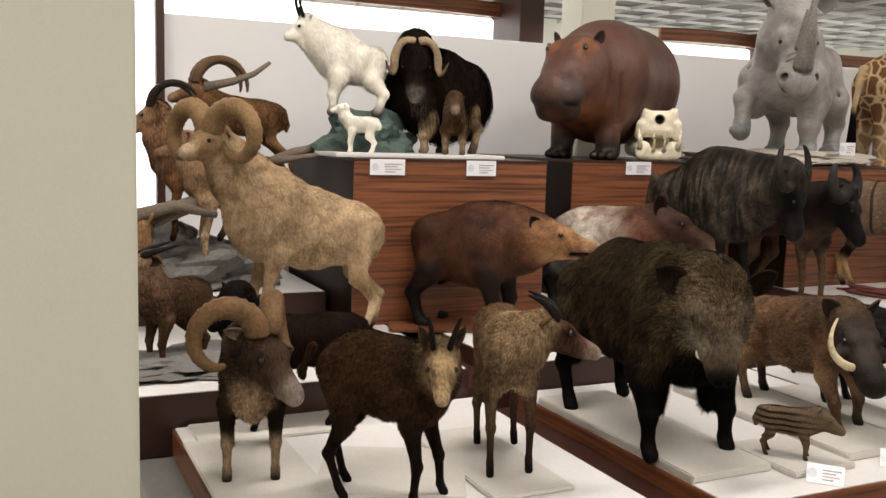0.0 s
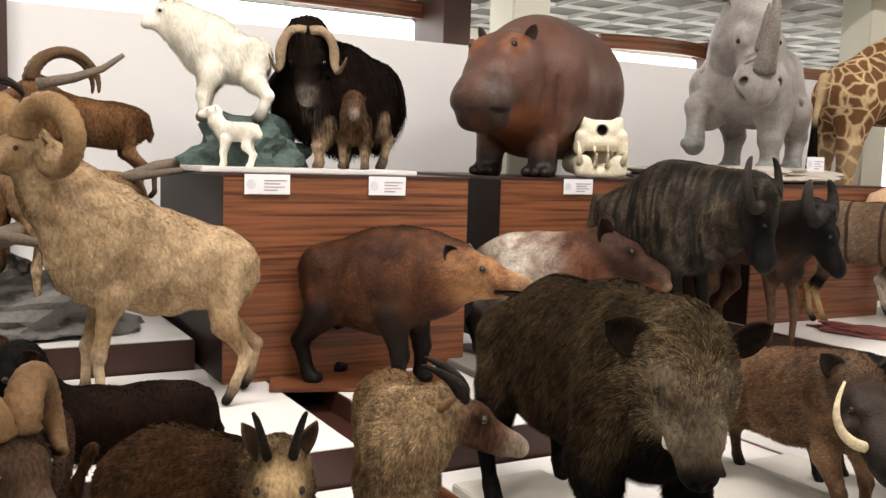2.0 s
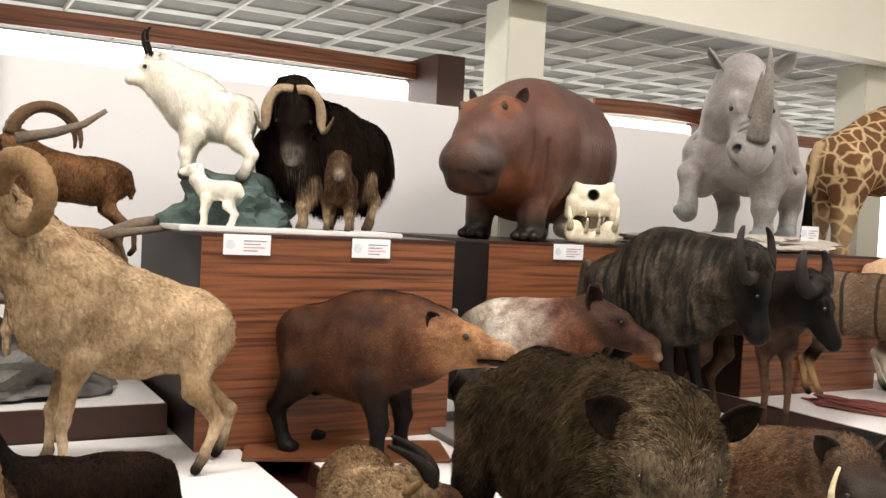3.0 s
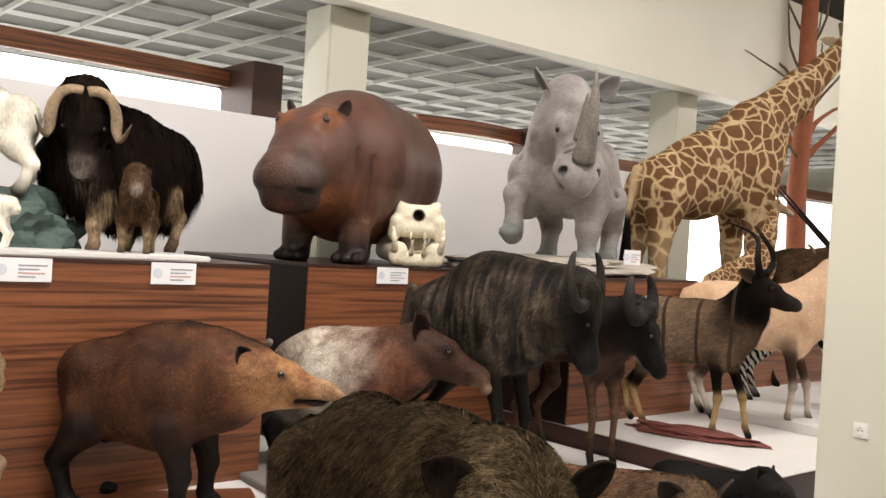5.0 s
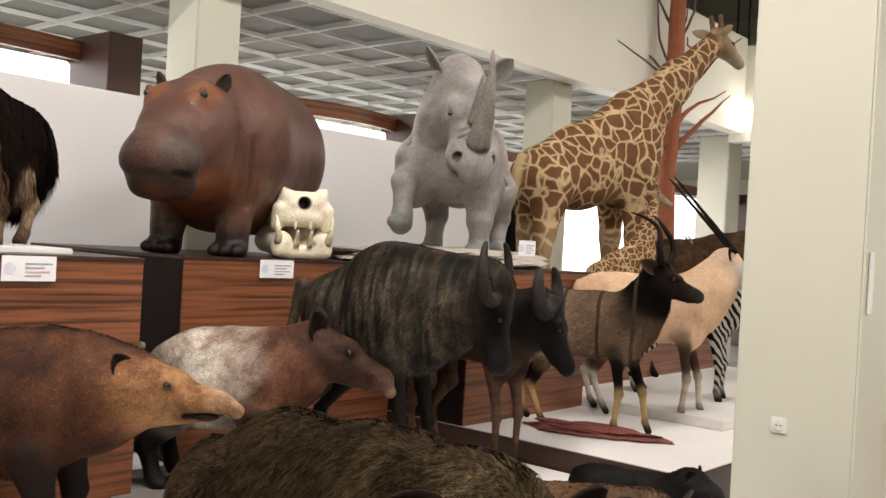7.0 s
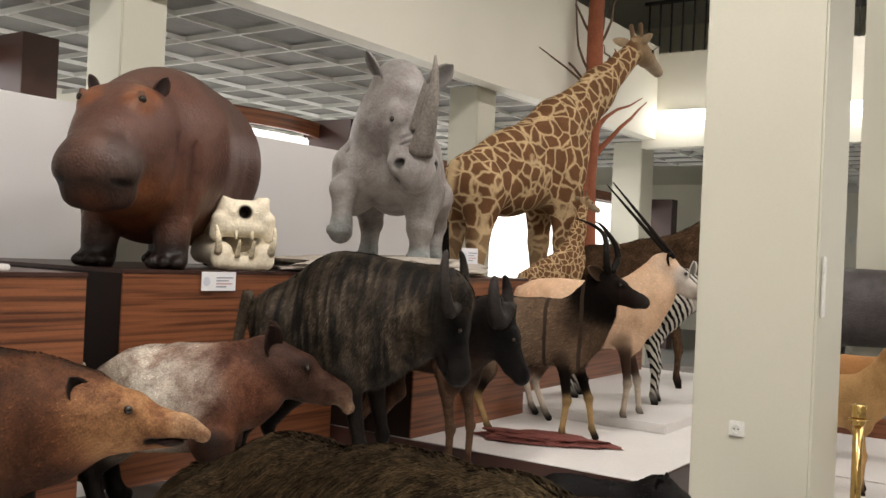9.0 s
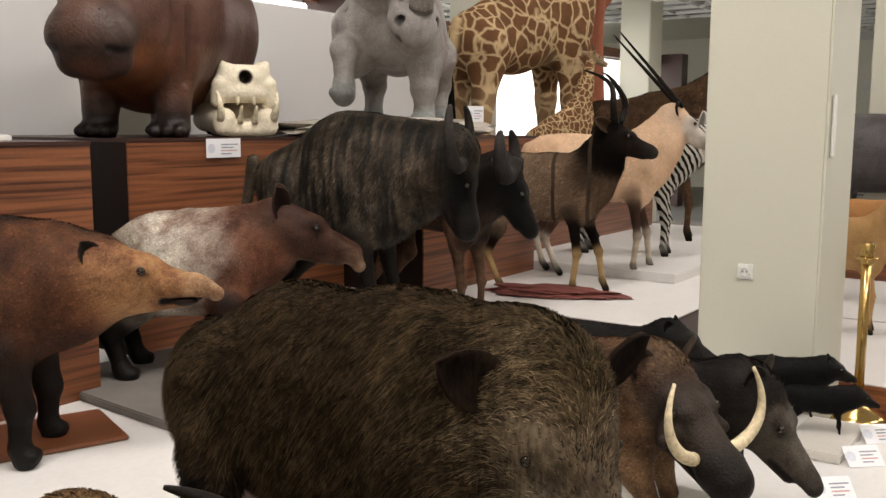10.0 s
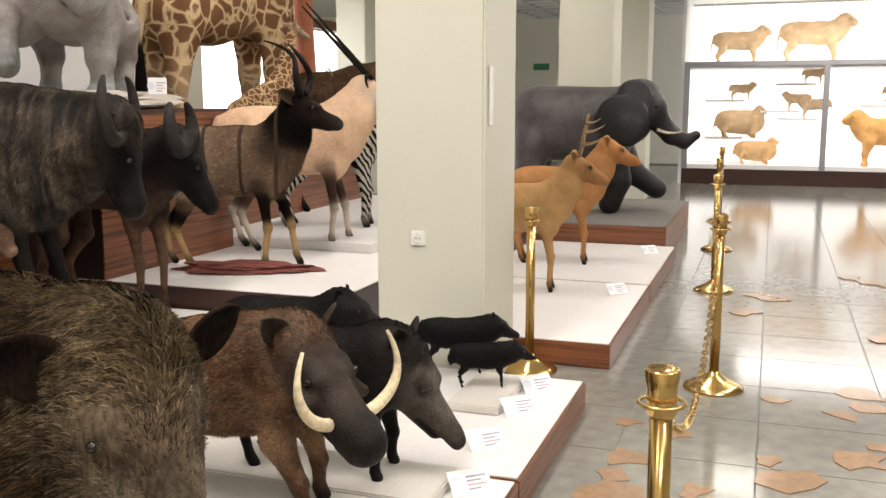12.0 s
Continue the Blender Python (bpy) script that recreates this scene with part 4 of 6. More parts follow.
beast("mounted_chamois", (2.63, 5.05, 0.175), -40, "dark brown mounted chamois with short hooked horns", 0.64, 0.42, 0.31, 0.33, 0.32, hip=1.05, width=0.66, trunk=[(-0.08, 0.69, 0.35), (0.05, 0.655, 0.33), (0.13, 0.635, 0.33)], poll=(0.24, -0.04, 0.62),
      neck=(0.10, -0.03, 0.04), neck_r=(0.12, 0.07), head=0.20, head_r=(0.06, 0.030), yaw=-70, pitch=-42, leg=0.024, col=(0.060, 0.030, 0.014), legc=(0.022, 0.012, 0.008),
      neckc=(0.030, 0.018, 0.010), face=(0.46, 0.32, 0.17), nose=(0.42, 0.3, 0.18), ears=(0.12, 0.026, 30), earc=(0.11, 0.07, 0.04),
      horns=sweep_horns(0.18, 0.95, 0.12, 0.18, 0.010, BLACK), fur=0.024, blades=22000, blade_w=0.0017, tail=0.05, steps=(0.05, -0.02, 0, 0.05),
      more=lambda B, hp: [B.limb(hp(0.2, s * 0.27, 0.1), hp(0.75, s * 0.17, -0.02), 0.018, 0.012, (0.03, 0.016, 0.01), 0.01) for s in (1, -1)])
beast("mounted_tahr", (3.32, 5.28, 0.172), -110, "tan mounted tahr with short swept black horns", 0.69, 0.44, 0.27, 0.27, 0.26, width=0.78,
      neck=(0.05, 0.12, -0.02), neck_r=(0.125, 0.08), head=0.25, head_r=(0.066, 0.032), yaw=80, pitch=-20, leg=0.022, col=(0.15, 0.090, 0.044), under=(0.27, 0.165, 0.095),
      legc=(0.10, 0.062, 0.035), shin=(0.06, 0.038, 0.025), neckc=(0.30, 0.205, 0.115), face=(0.07, 0.034, 0.02), nose=(0.34, 0.28, 0.22), ears=(0.10, 0.028, 95), colf=(0.29, 0.20, 0.115),
      horns=sweep_horns(0.17, 0.34, 0.85, 0.2, 0.026, BLACK, base=(0.10, 0.10, 0.24)), fur=0.024, blades=16000, blade_w=0.0018, tail=0.05, steps=(0.0, 0.05, 0, 0))
beast("mounted_black_ram", (2.58, 6.13, 0.172), 176, "dark brown mounted ram with black neck and legs", 0.56, 0.54, 0.26, 0.26, 0.25, width=0.78,
      neck=(0.06, 0.02, 0.10), neck_r=(0.12, 0.09), head=0.19, head_r=(0.07, 0.036), yaw=30, pitch=-35, leg=0.022, col=(0.026, 0.012, 0.007), legc=BLACK, neckc=BLACK,
      ears=(0.09, 0.03, 80), fur=0.014, blades=9000, blade_w=0.0018, tail=0.18, steps=(0, 0, 0.1, -0.08))
def boar_face(B, hp):
    dk = (0.010, 0.008, 0.007)
    B.limb(hp(0.95, 0, -0.05), hp(1.05, 0, -0.08), 0.056, 0.062, dk, 0.02)
    B.limb(hp(0.62, 0, 0.12), hp(0.92, 0, 0.04), 0.040, 0.036, (0.016, 0.012, 0.010), 0.03, 1, 0.006)
    B.limb(hp(0.05, 0, 0.30), hp(0.3, 0, 0.27), 0.05, 0.04, (0.10, 0.070, 0.036), 0.04, 1, 0.03)
    B.limb(hp(0.5, 0, -0.28), hp(0.82, 0, -0.22), 0.07, 0.04, (0.022, 0.017, 0.012), 0.04, 1, 0.02)
    # near-black belly: shade under the body painted into the coat
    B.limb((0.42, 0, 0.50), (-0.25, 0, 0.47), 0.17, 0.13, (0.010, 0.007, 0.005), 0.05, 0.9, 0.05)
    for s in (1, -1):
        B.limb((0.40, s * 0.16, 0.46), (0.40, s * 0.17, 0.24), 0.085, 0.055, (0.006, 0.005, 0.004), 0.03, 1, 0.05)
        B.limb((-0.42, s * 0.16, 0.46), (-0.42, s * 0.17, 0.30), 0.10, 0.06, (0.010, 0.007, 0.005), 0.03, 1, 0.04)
        B.limb(hp(0.18, s * 0.24, -0.10), hp(0.40, s * 0.20, -0.14), 0.095, 0.075, (0.17, 0.13, 0.082), 0.05, 1, 0.035)
        B.limb(hp(0.42, s * 0.19, 0.16), hp(0.52, s * 0.17, 0.13), 0.03, 0.026, (0.010, 0.008, 0.006), 0.015)
        B.limb(hp(0.62, s * 0.17, 0.0), hp(0.8, s * 0.15, -0.04), 0.045, 0.035, (0.20, 0.165, 0.12), 0.03, 1, 0.012)
        B.cut(hp(1.16, s * 0.055, -0.06), hp(1.22, s * 0.06, -0.06), 0.014, BLACK)


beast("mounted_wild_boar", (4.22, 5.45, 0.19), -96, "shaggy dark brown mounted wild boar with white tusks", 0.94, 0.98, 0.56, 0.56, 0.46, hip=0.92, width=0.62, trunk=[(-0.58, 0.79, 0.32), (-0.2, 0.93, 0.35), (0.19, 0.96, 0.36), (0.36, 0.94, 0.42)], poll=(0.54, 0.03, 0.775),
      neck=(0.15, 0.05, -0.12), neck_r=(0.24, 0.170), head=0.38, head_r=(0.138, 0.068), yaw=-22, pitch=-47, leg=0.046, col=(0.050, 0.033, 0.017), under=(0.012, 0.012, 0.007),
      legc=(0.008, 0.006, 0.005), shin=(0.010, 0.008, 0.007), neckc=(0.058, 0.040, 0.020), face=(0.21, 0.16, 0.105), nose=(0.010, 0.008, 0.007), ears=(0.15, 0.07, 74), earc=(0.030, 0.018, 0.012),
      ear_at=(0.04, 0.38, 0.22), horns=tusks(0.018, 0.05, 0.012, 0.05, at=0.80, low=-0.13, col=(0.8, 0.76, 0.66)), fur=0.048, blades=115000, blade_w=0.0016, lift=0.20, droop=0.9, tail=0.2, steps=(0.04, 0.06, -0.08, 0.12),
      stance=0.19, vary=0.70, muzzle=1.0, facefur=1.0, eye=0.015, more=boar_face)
beast("mounted_piglet", (4.62, 4.80, 0.18), -50, "small striped mounted boar piglet", 0.235, 0.20, 0.12, 0.125, 0.11, width=0.75, neck=(0.03, 0, -0.03), neck_r=(0.055, 0.045),
      head=0.125, head_r=(0.046, 0.022), yaw=5, pitch=-22, leg=0.013, col=(0.19, 0.135, 0.085), legc=(0.15, 0.10, 0.06), ears=(0.035, 0.016, 40), material=M_PIGLET, voxel=0.005,
      neckmark=0.2, fur=0.012, blades=5000, blade_w=0.0012, tail=0.05, eye=0.006)
beast("mounted_warthog", (5.25, 5.35, 0.19), -92, "brown mounted warthog with long curved ivory tusks", 0.65, 0.72, 0.38, 0.38, 0.36, hip=0.92, width=0.66, trunk=[(-0.35, 0.59, 0.23), (0.0, 0.63, 0.24), (0.16, 0.65, 0.27)], poll=(0.30, 0.0, 0.54), neck=(0.03, 0.0, -0.05), neck_r=(0.17, 0.14),
      head=0.40, head_r=(0.115, 0.068), yaw=-20, pitch=-31, leg=0.032, col=(0.16, 0.090, 0.046), under=(0.26, 0.145, 0.068), legc=(0.23, 0.14, 0.075), shin=(0.13, 0.08, 0.043),
      neckc=(0.13, 0.078, 0.042), face=(0.050, 0.038, 0.030), nose=(0.022, 0.017, 0.014), ears=(0.12, 0.05, 50), earc=(0.045, 0.03, 0.02), muzzle=1.2, mouth=1.0, eye=0.017, facefur=0.25,
      more=lambda B, hp: [B.limb(hp(0.5, s * 0.24, -0.02), hp(0.54, s * 0.34, -0.04), 0.04, 0.022, (0.05, 0.036, 0.027), 0.02) for s in (1, -1)],
      horns=tusks(0.13, 0.25, 0.022, 0.08, at=0.76, low=-0.03), material=M_SHORT, fur=0.022, blades=20000, blade_w=0.0017, tail=0.25, steps=(0.02, 0.1, -0.05, 0.05), vary=0.6)
beast("mounted_forest_hog", (5.62, 5.14, 0.19), -88, "dark grey-brown mounted forest hog with a long snout", 0.53, 0.56, 0.29, 0.29, 0.27, poll=(0.26, 0.0, 0.44), width=0.7, neck=(0.04, 0.0, -0.02), neck_r=(0.14, 0.115),
      head=0.39, head_r=(0.095, 0.040), yaw=0, pitch=-44, leg=0.026, col=(0.022, 0.016, 0.012), legc=(0.011, 0.009, 0.008), face=(0.095, 0.082, 0.066), nose=(0.03, 0.025, 0.022), mouth=1.0, facefur=0.3,
      ears=(0.10, 0.042, 30), material=M_SHORT, fur=0.02, blades=12000, blade_w=0.0017, tail=0.15)
for x, y, hd, h, txt in ((6.44, 5.74, -84, 0.47, "black mounted peccary on the low platform"), (6.05, 5.9, -95, 0.42, "black mounted peccary on the low platform"),
                         (6.95, 5.06, -75, 0.27, "small black mounted young pig"), (6.74, 4.86, -72, 0.21, "small black mounted young pig")):
    beast("mounted_peccary", (x, y, L1 if h > 0.4 else 0.19), hd, txt, h, h * 1.0, h * 0.55, h * 0.56, h * 0.5, width=0.7, neck=(0.05, 0, -0.03), neck_r=(h * 0.24, h * 0.2),
          head=h * 0.52, head_r=(h * 0.155, h * 0.06), yaw=0, pitch=-18, leg=h * 0.04, col=(0.008, 0.006, 0.006), face=(0.022, 0.017, 0.014), ears=(h * 0.14, h * 0.06, 35), material=M_SHORT, fur=0.014, blades=3500,
          blade_w=0.002, tail=0.05, eye=0.008)

# ---- animals of the second step ----
def argali_legs(B, hp):
    B.limb((-0.42, 0.0, 0.80), (-0.45, 0, 0.7), 0.09, 0.07, (0.72, 0.62, 0.48), 0.04)


beast("mounted_argali", (3.03, 7.35, 0.34), 175, "large cream-brown mounted argali sheep with massive curled horns", 1.02, 0.74, 0.48, 0.42, 0.38, hip=0.86, width=0.72, trunk=[(-0.28, 0.86, 0.46), (0.0, 0.94, 0.45), (0.28, 1.07, 0.49)], poll=(0.62, 0.02, 1.24),
      neck=(0.10, 0.06, 0.18), neck_r=(0.20, 0.125), head=0.23, head_r=(0.085, 0.045), yaw=34, pitch=-14, leg=0.034, col=(0.37, 0.265, 0.16), under=(0.52, 0.41, 0.28),
      legc=(0.25, 0.17, 0.095), shin=(0.42, 0.32, 0.21), neckc=(0.35, 0.245, 0.145), face=(0.27, 0.18, 0.10), nose=(0.40, 0.31, 0.23), ears=(0.08, 0.03, 100),
      horns=curl_horns(0.165, 0.95, 0.058, 82, (0.25, 0.155, 0.078), 26), fur=0.020, blades=24000, blade_w=0.0020, lift=0.15, tail=0, lumps=0.006, steps=(0.0, 0.06, 0.05, -0.1), vary=0.3, material=M_ARGALI)
# under and legs darker than the back: shade below the body painted in
beast("mounted_tapir", (4.15, 7.33, 0.344), -50, "reddish brown mounted tapir with a pale snout", 0.86, 0.60, 0.46, 0.50, 0.46, hip=0.96, trunk=[(-0.15, 0.79, 0.30), (0.08, 0.86, 0.28), (0.32, 0.84, 0.37)], poll=(0.52, 0.0, 0.645), width=0.78,
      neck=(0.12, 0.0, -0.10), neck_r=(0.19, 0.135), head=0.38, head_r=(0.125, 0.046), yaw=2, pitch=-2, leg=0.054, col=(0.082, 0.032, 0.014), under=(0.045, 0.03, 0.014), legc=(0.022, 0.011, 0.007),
      shin=(0.016, 0.009, 0.006), neckc=(0.165, 0.066, 0.028), face=(0.36, 0.19, 0.085), nose=(0.55, 0.38, 0.22), ears=(0.11, 0.05, 28), earc=(0.02, 0.014, 0.011), eye=0.019, mouth=1.0,
      material=M_SHORT, fur=0.012, blades=16000, blade_w=0.0017, tail=0.05, toes=0.03, vary=0.6,
      more=lambda B, hp: (B.limb(hp(0.9, 0, -0.03), hp(1.12, 0, -0.12), 0.042, 0.03, (0.48, 0.31, 0.18), 0.02), B.limb((0.20, 0, 0.83), hp(0.05, 0, 0.30), 0.045, 0.03, (0.02, 0.012, 0.009), 0.05, 0.6, 0.02),
                          B.ball(hp(0.78, 0.0, -0.2), 0.04, (0.03, 0.015, 0.012), 0, 1.6, 1.0, 0.5)))
beast("mounted_pied_tapir", (5.38, 7.52, 0.362), -50, "brown mounted tapir with a grey-white saddle", 0.80, 0.60, 0.46, 0.50, 0.44, hip=0.96, trunk=[(-0.12, 0.785, 0.28), (0.08, 0.79, 0.29), (0.30, 0.80, 0.38)], trunkc=[(0.66, 0.61, 0.52), (0.15, 0.062, 0.034)], poll=(0.44, 0.0, 0.71), width=0.78, neck=(0.06, 0, 0.10), neck_r=(0.165, 0.115),
      head=0.40, head_r=(0.125, 0.055), yaw=4, pitch=-17, leg=0.056, col=(0.42, 0.385, 0.31), colf=(0.12, 0.048, 0.025), colb=(0.22, 0.13, 0.085), under=(0.02, 0.013, 0.01), legc=(0.016, 0.011, 0.009), neckc=(0.078, 0.035, 0.021), face=(0.07, 0.034, 0.022), nose=(0.15, 0.09, 0.06), eye=0.018,
      ears=(0.16, 0.07, 35), earc=(0.04, 0.02, 0.014), material=M_SHORT, fur=0.010, blades=8000, blade_w=0.0018, tail=0.05, toes=0.03, lumps=0.003,
      more=lambda B, hp: B.limb(hp(0.92, 0, -0.06), hp(1.1, 0, -0.2), 0.046, 0.034, (0.26, 0.18, 0.12), 0.02))


def beard(col, ln):
    def put(B, hp):
        B.chain([hp(0.25, 0, -0.3), hp(0.1, 0, -0.3 - ln)], [0.05, 0.02], col, k=0.03, fur=0.05)
    return put


beast("mounted_gnu", (6.15, 7.25, L2), -74, "dark brindled mounted wildebeest with black face and curved horns", 1.25, 0.66, 0.58, 0.52, 0.46, hip=0.92, width=0.62, trunk=[(-0.10, 1.17, 0.67), (0.10, 1.29, 0.64), (0.30, 1.25, 0.68)], poll=(0.66, 0.0, 1.10), neck=(0.18, 0, -0.10), neck_r=(0.25, 0.15),
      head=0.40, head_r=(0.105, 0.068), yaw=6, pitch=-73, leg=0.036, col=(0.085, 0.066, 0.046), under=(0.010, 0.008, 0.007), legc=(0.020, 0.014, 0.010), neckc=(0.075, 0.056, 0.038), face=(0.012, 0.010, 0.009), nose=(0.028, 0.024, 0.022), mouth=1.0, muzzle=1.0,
      ears=(0.16, 0.035, 95), horns=gnu_horns(0.25, 0.042, (0.035, 0.03, 0.027), 0.17), material=M_GNU, fur=0.03, blades=32000, blade_w=0.0022, tail=0.55, more=beard(BLACK, 0.35), droop=1.4)
beast("mounted_brown_gnu", (6.98, 7.20, L2), -92, "dark brown mounted antelope with low curled horns", 1.02, 0.70, 0.38, 0.34, 0.33, hip=0.96, width=0.62, neck=(0.18, 0, -0.04), neck_r=(0.17, 0.11), head=0.38, head_r=(0.095, 0.052),
      yaw=24, pitch=-58, leg=0.028, col=(0.065, 0.035, 0.020), legc=(0.12, 0.068, 0.04), neckc=(0.022, 0.012, 0.009), face=(0.010, 0.007, 0.006), ears=(0.15, 0.035, 95), horns=gnu_horns(0.25, 0.060, (0.035, 0.03, 0.028), 0.14),
      material=M_SHORT, fur=0.022, blades=12000, blade_w=0.002, tail=0.6, more=beard(BLACK, 0.3))
beast("mounted_nyala", (7.86, 6.95, 0.47), -76, "grey-brown mounted nyala bull with yellow lower legs and lyre horns", 0.90, 0.74, 0.37, 0.37, 0.35, width=0.62, neck=(0.13, 0.0, 0.13), neck_r=(0.145, 0.10), head=0.30, head_r=(0.075, 0.042),
      yaw=-8, pitch=-16, leg=0.028, col=(0.24, 0.165, 0.11), under=(0.15, 0.10, 0.065), colf=(0.17, 0.11, 0.070), legc=(0.016, 0.010, 0.007), shin=(0.50, 0.33, 0.15), neckc=(0.012, 0.008, 0.006), face=(0.030, 0.019, 0.014), nose=(0.06, 0.05, 0.045),
      ears=(0.17, 0.05, 75), earc=(0.13, 0.08, 0.05), horns=sweep_horns(0.34, 0.80, 0.75, 0.34, 0.023, BLACK, twist=0.16, base=(0.06, 0.12, 0.3)), material=M_NYALA, fur=0.030, blades=18000, blade_w=0.002, tail=0.35,
      steps=(0.12, -0.05, -0.08, 0.12))
beast("mounted_oryx", (8.72, 6.95, 0.47), -62, "pale fawn mounted oryx with long straight horns", 1.02, 0.78, 0.42, 0.42, 0.38, width=0.64, neck=(0.18, 0, 0.13), neck_r=(0.19, 0.11), head=0.34, head_r=(0.08, 0.045), yaw=6, pitch=-30,
      leg=0.03, col=(0.72, 0.50, 0.34), under=(0.70, 0.52, 0.42), legc=(0.06, 0.035, 0.025), shin=(0.62, 0.55, 0.46), face=(0.55, 0.5, 0.45), nose=(0.05, 0.04, 0.035), ears=(0.15, 0.05, 80), earc=BLACK,
      horns=sweep_horns(0.72, 0.30, 0.95, 0.10, 0.013, BLACK, ridges=18, ridge=0.15, straight=True), material=M_FAWN, fur=0.012, blades=4000, blade_w=0.002, tail=0.4, steps=(0.1, -0.05, 0, 0.1))
beast("mounted_zebra", (9.55, 7.05, 0.52), -74, "black and white striped mounted zebra", 0.92, 0.72, 0.36, 0.38, 0.35, width=0.7, neck=(0.18, 0, 0.06), neck_r=(0.19, 0.12), head=0.42, head_r=(0.095, 0.06), pitch=-35, leg=0.036,
      col=(0.66, 0.63, 0.57), nose=(0.04, 0.03, 0.03), ears=(0.14, 0.04, 25), material=M_ZEBRA, legmark=1.0, mark=1.0, tail=0.4)

# ---- animals on the tall plinths ----
WHITE = (0.86, 0.82, 0.72)


def goatee(B, hp):
    B.chain([hp(0.7, 0, -0.2), hp(0.62, 0, -0.62)], [0.032, 0.014], WHITE, k=0.03, fur=0.03)


beast("mounted_mountain_goat", (3.62, 8.25, 1.80), 160, "shaggy white mounted mountain goat on a green rock", 0.62, 0.36, 0.36, 0.32, 0.30, hip=0.86, width=0.72, trunk=[(-0.10, 0.47, 0.21), (0.02, 0.53, 0.24), (0.14, 0.61, 0.26)], poll=(0.35, 0.02, 0.63), neck=(0.11, 0.0, 0.13), neck_r=(0.15, 0.085), head=0.18, head_r=(0.055, 0.032),
      yaw=24, pitch=-28, leg=0.036, thick=1.15, col=WHITE, material=M_PALE, foot=(0.05, 0.04, 0.035), ears=(0.075, 0.022, 70), nose=(0.5, 0.44, 0.38), horns=sweep_horns(0.17, 0.95, 0.35, 0.15, 0.013, BLACK),
      fur=0.035, blades=26000, blade_w=0.0024, lift=0.2, droop=1.2, vary=0.12, tail=0.05, more=goatee, hump=0.0)
beast("mounted_goat_kid", (3.56, 7.93, 1.522), 150, "small white mounted goat kid beside a rock", 0.25, 0.17, 0.10, 0.10, 0.10, width=0.8, neck=(0.045, 0, 0.06), neck_r=(0.045, 0.034), head=0.085, head_r=(0.033, 0.018), yaw=10, pitch=-8,
      leg=0.014, thick=1.1, material=M_PALE, col=WHITE, ears=(0.035, 0.012, 90), fur=0.012, blades=5000, blade_w=0.0016, tail=0.03, voxel=0.006, vary=0.1, eye=0.006, foot=WHITE)
beast("mounted_musk_ox", (4.32, 8.37, BOX + 0.03), -152, "shaggy dark brown mounted musk ox with pale drooping horns", 0.80, 0.72, 0.54, 0.58, 0.52, hip=0.94, width=0.70, trunk=[(-0.42, 0.74, 0.20), (-0.08, 0.80, 0.18), (0.16, 0.82, 0.24)], poll=(0.36, 0.10, 0.78), neck=(0.13, 0.0, 0.0), neck_r=(0.20, 0.14), head=0.38, head_r=(0.115, 0.062),
      yaw=44, pitch=-72, leg=0.042, col=(0.024, 0.014, 0.010), legc=(0.40, 0.28, 0.17), shin=(0.42, 0.30, 0.19), muzzle=0.8, neckc=(0.026, 0.016, 0.011), face=(0.026, 0.016, 0.012), nose=(0.60, 0.53, 0.46), ears=(0.07, 0.03, 80),
      horns=musk_horns, fur=0.085, blades=42000, blade_w=0.0028, lift=0.12, droop=3.5, tail=0.05, foot=(0.1, 0.07, 0.05), facefur=0.07)
beast("mounted_musk_calf", (4.28, 7.88, BOX + 0.03), -118, "small brown mounted musk ox calf", 0.36, 0.26, 0.18, 0.19, 0.17, width=0.8, neck=(0.05, 0, 0.03), neck_r=(0.085, 0.072), head=0.13, head_r=(0.055, 0.03), yaw=8, pitch=-35, leg=0.024,
      col=(0.105, 0.060, 0.032), shin=(0.36, 0.26, 0.16), legc=(0.12, 0.075, 0.045), face=(0.07, 0.042, 0.026), nose=(0.3, 0.24, 0.2), ears=(0.045, 0.02, 70), fur=0.03, blades=12000, blade_w=0.0022, lift=0.25, droop=1.5, tail=0.02,
      voxel=0.008, eye=0.008)


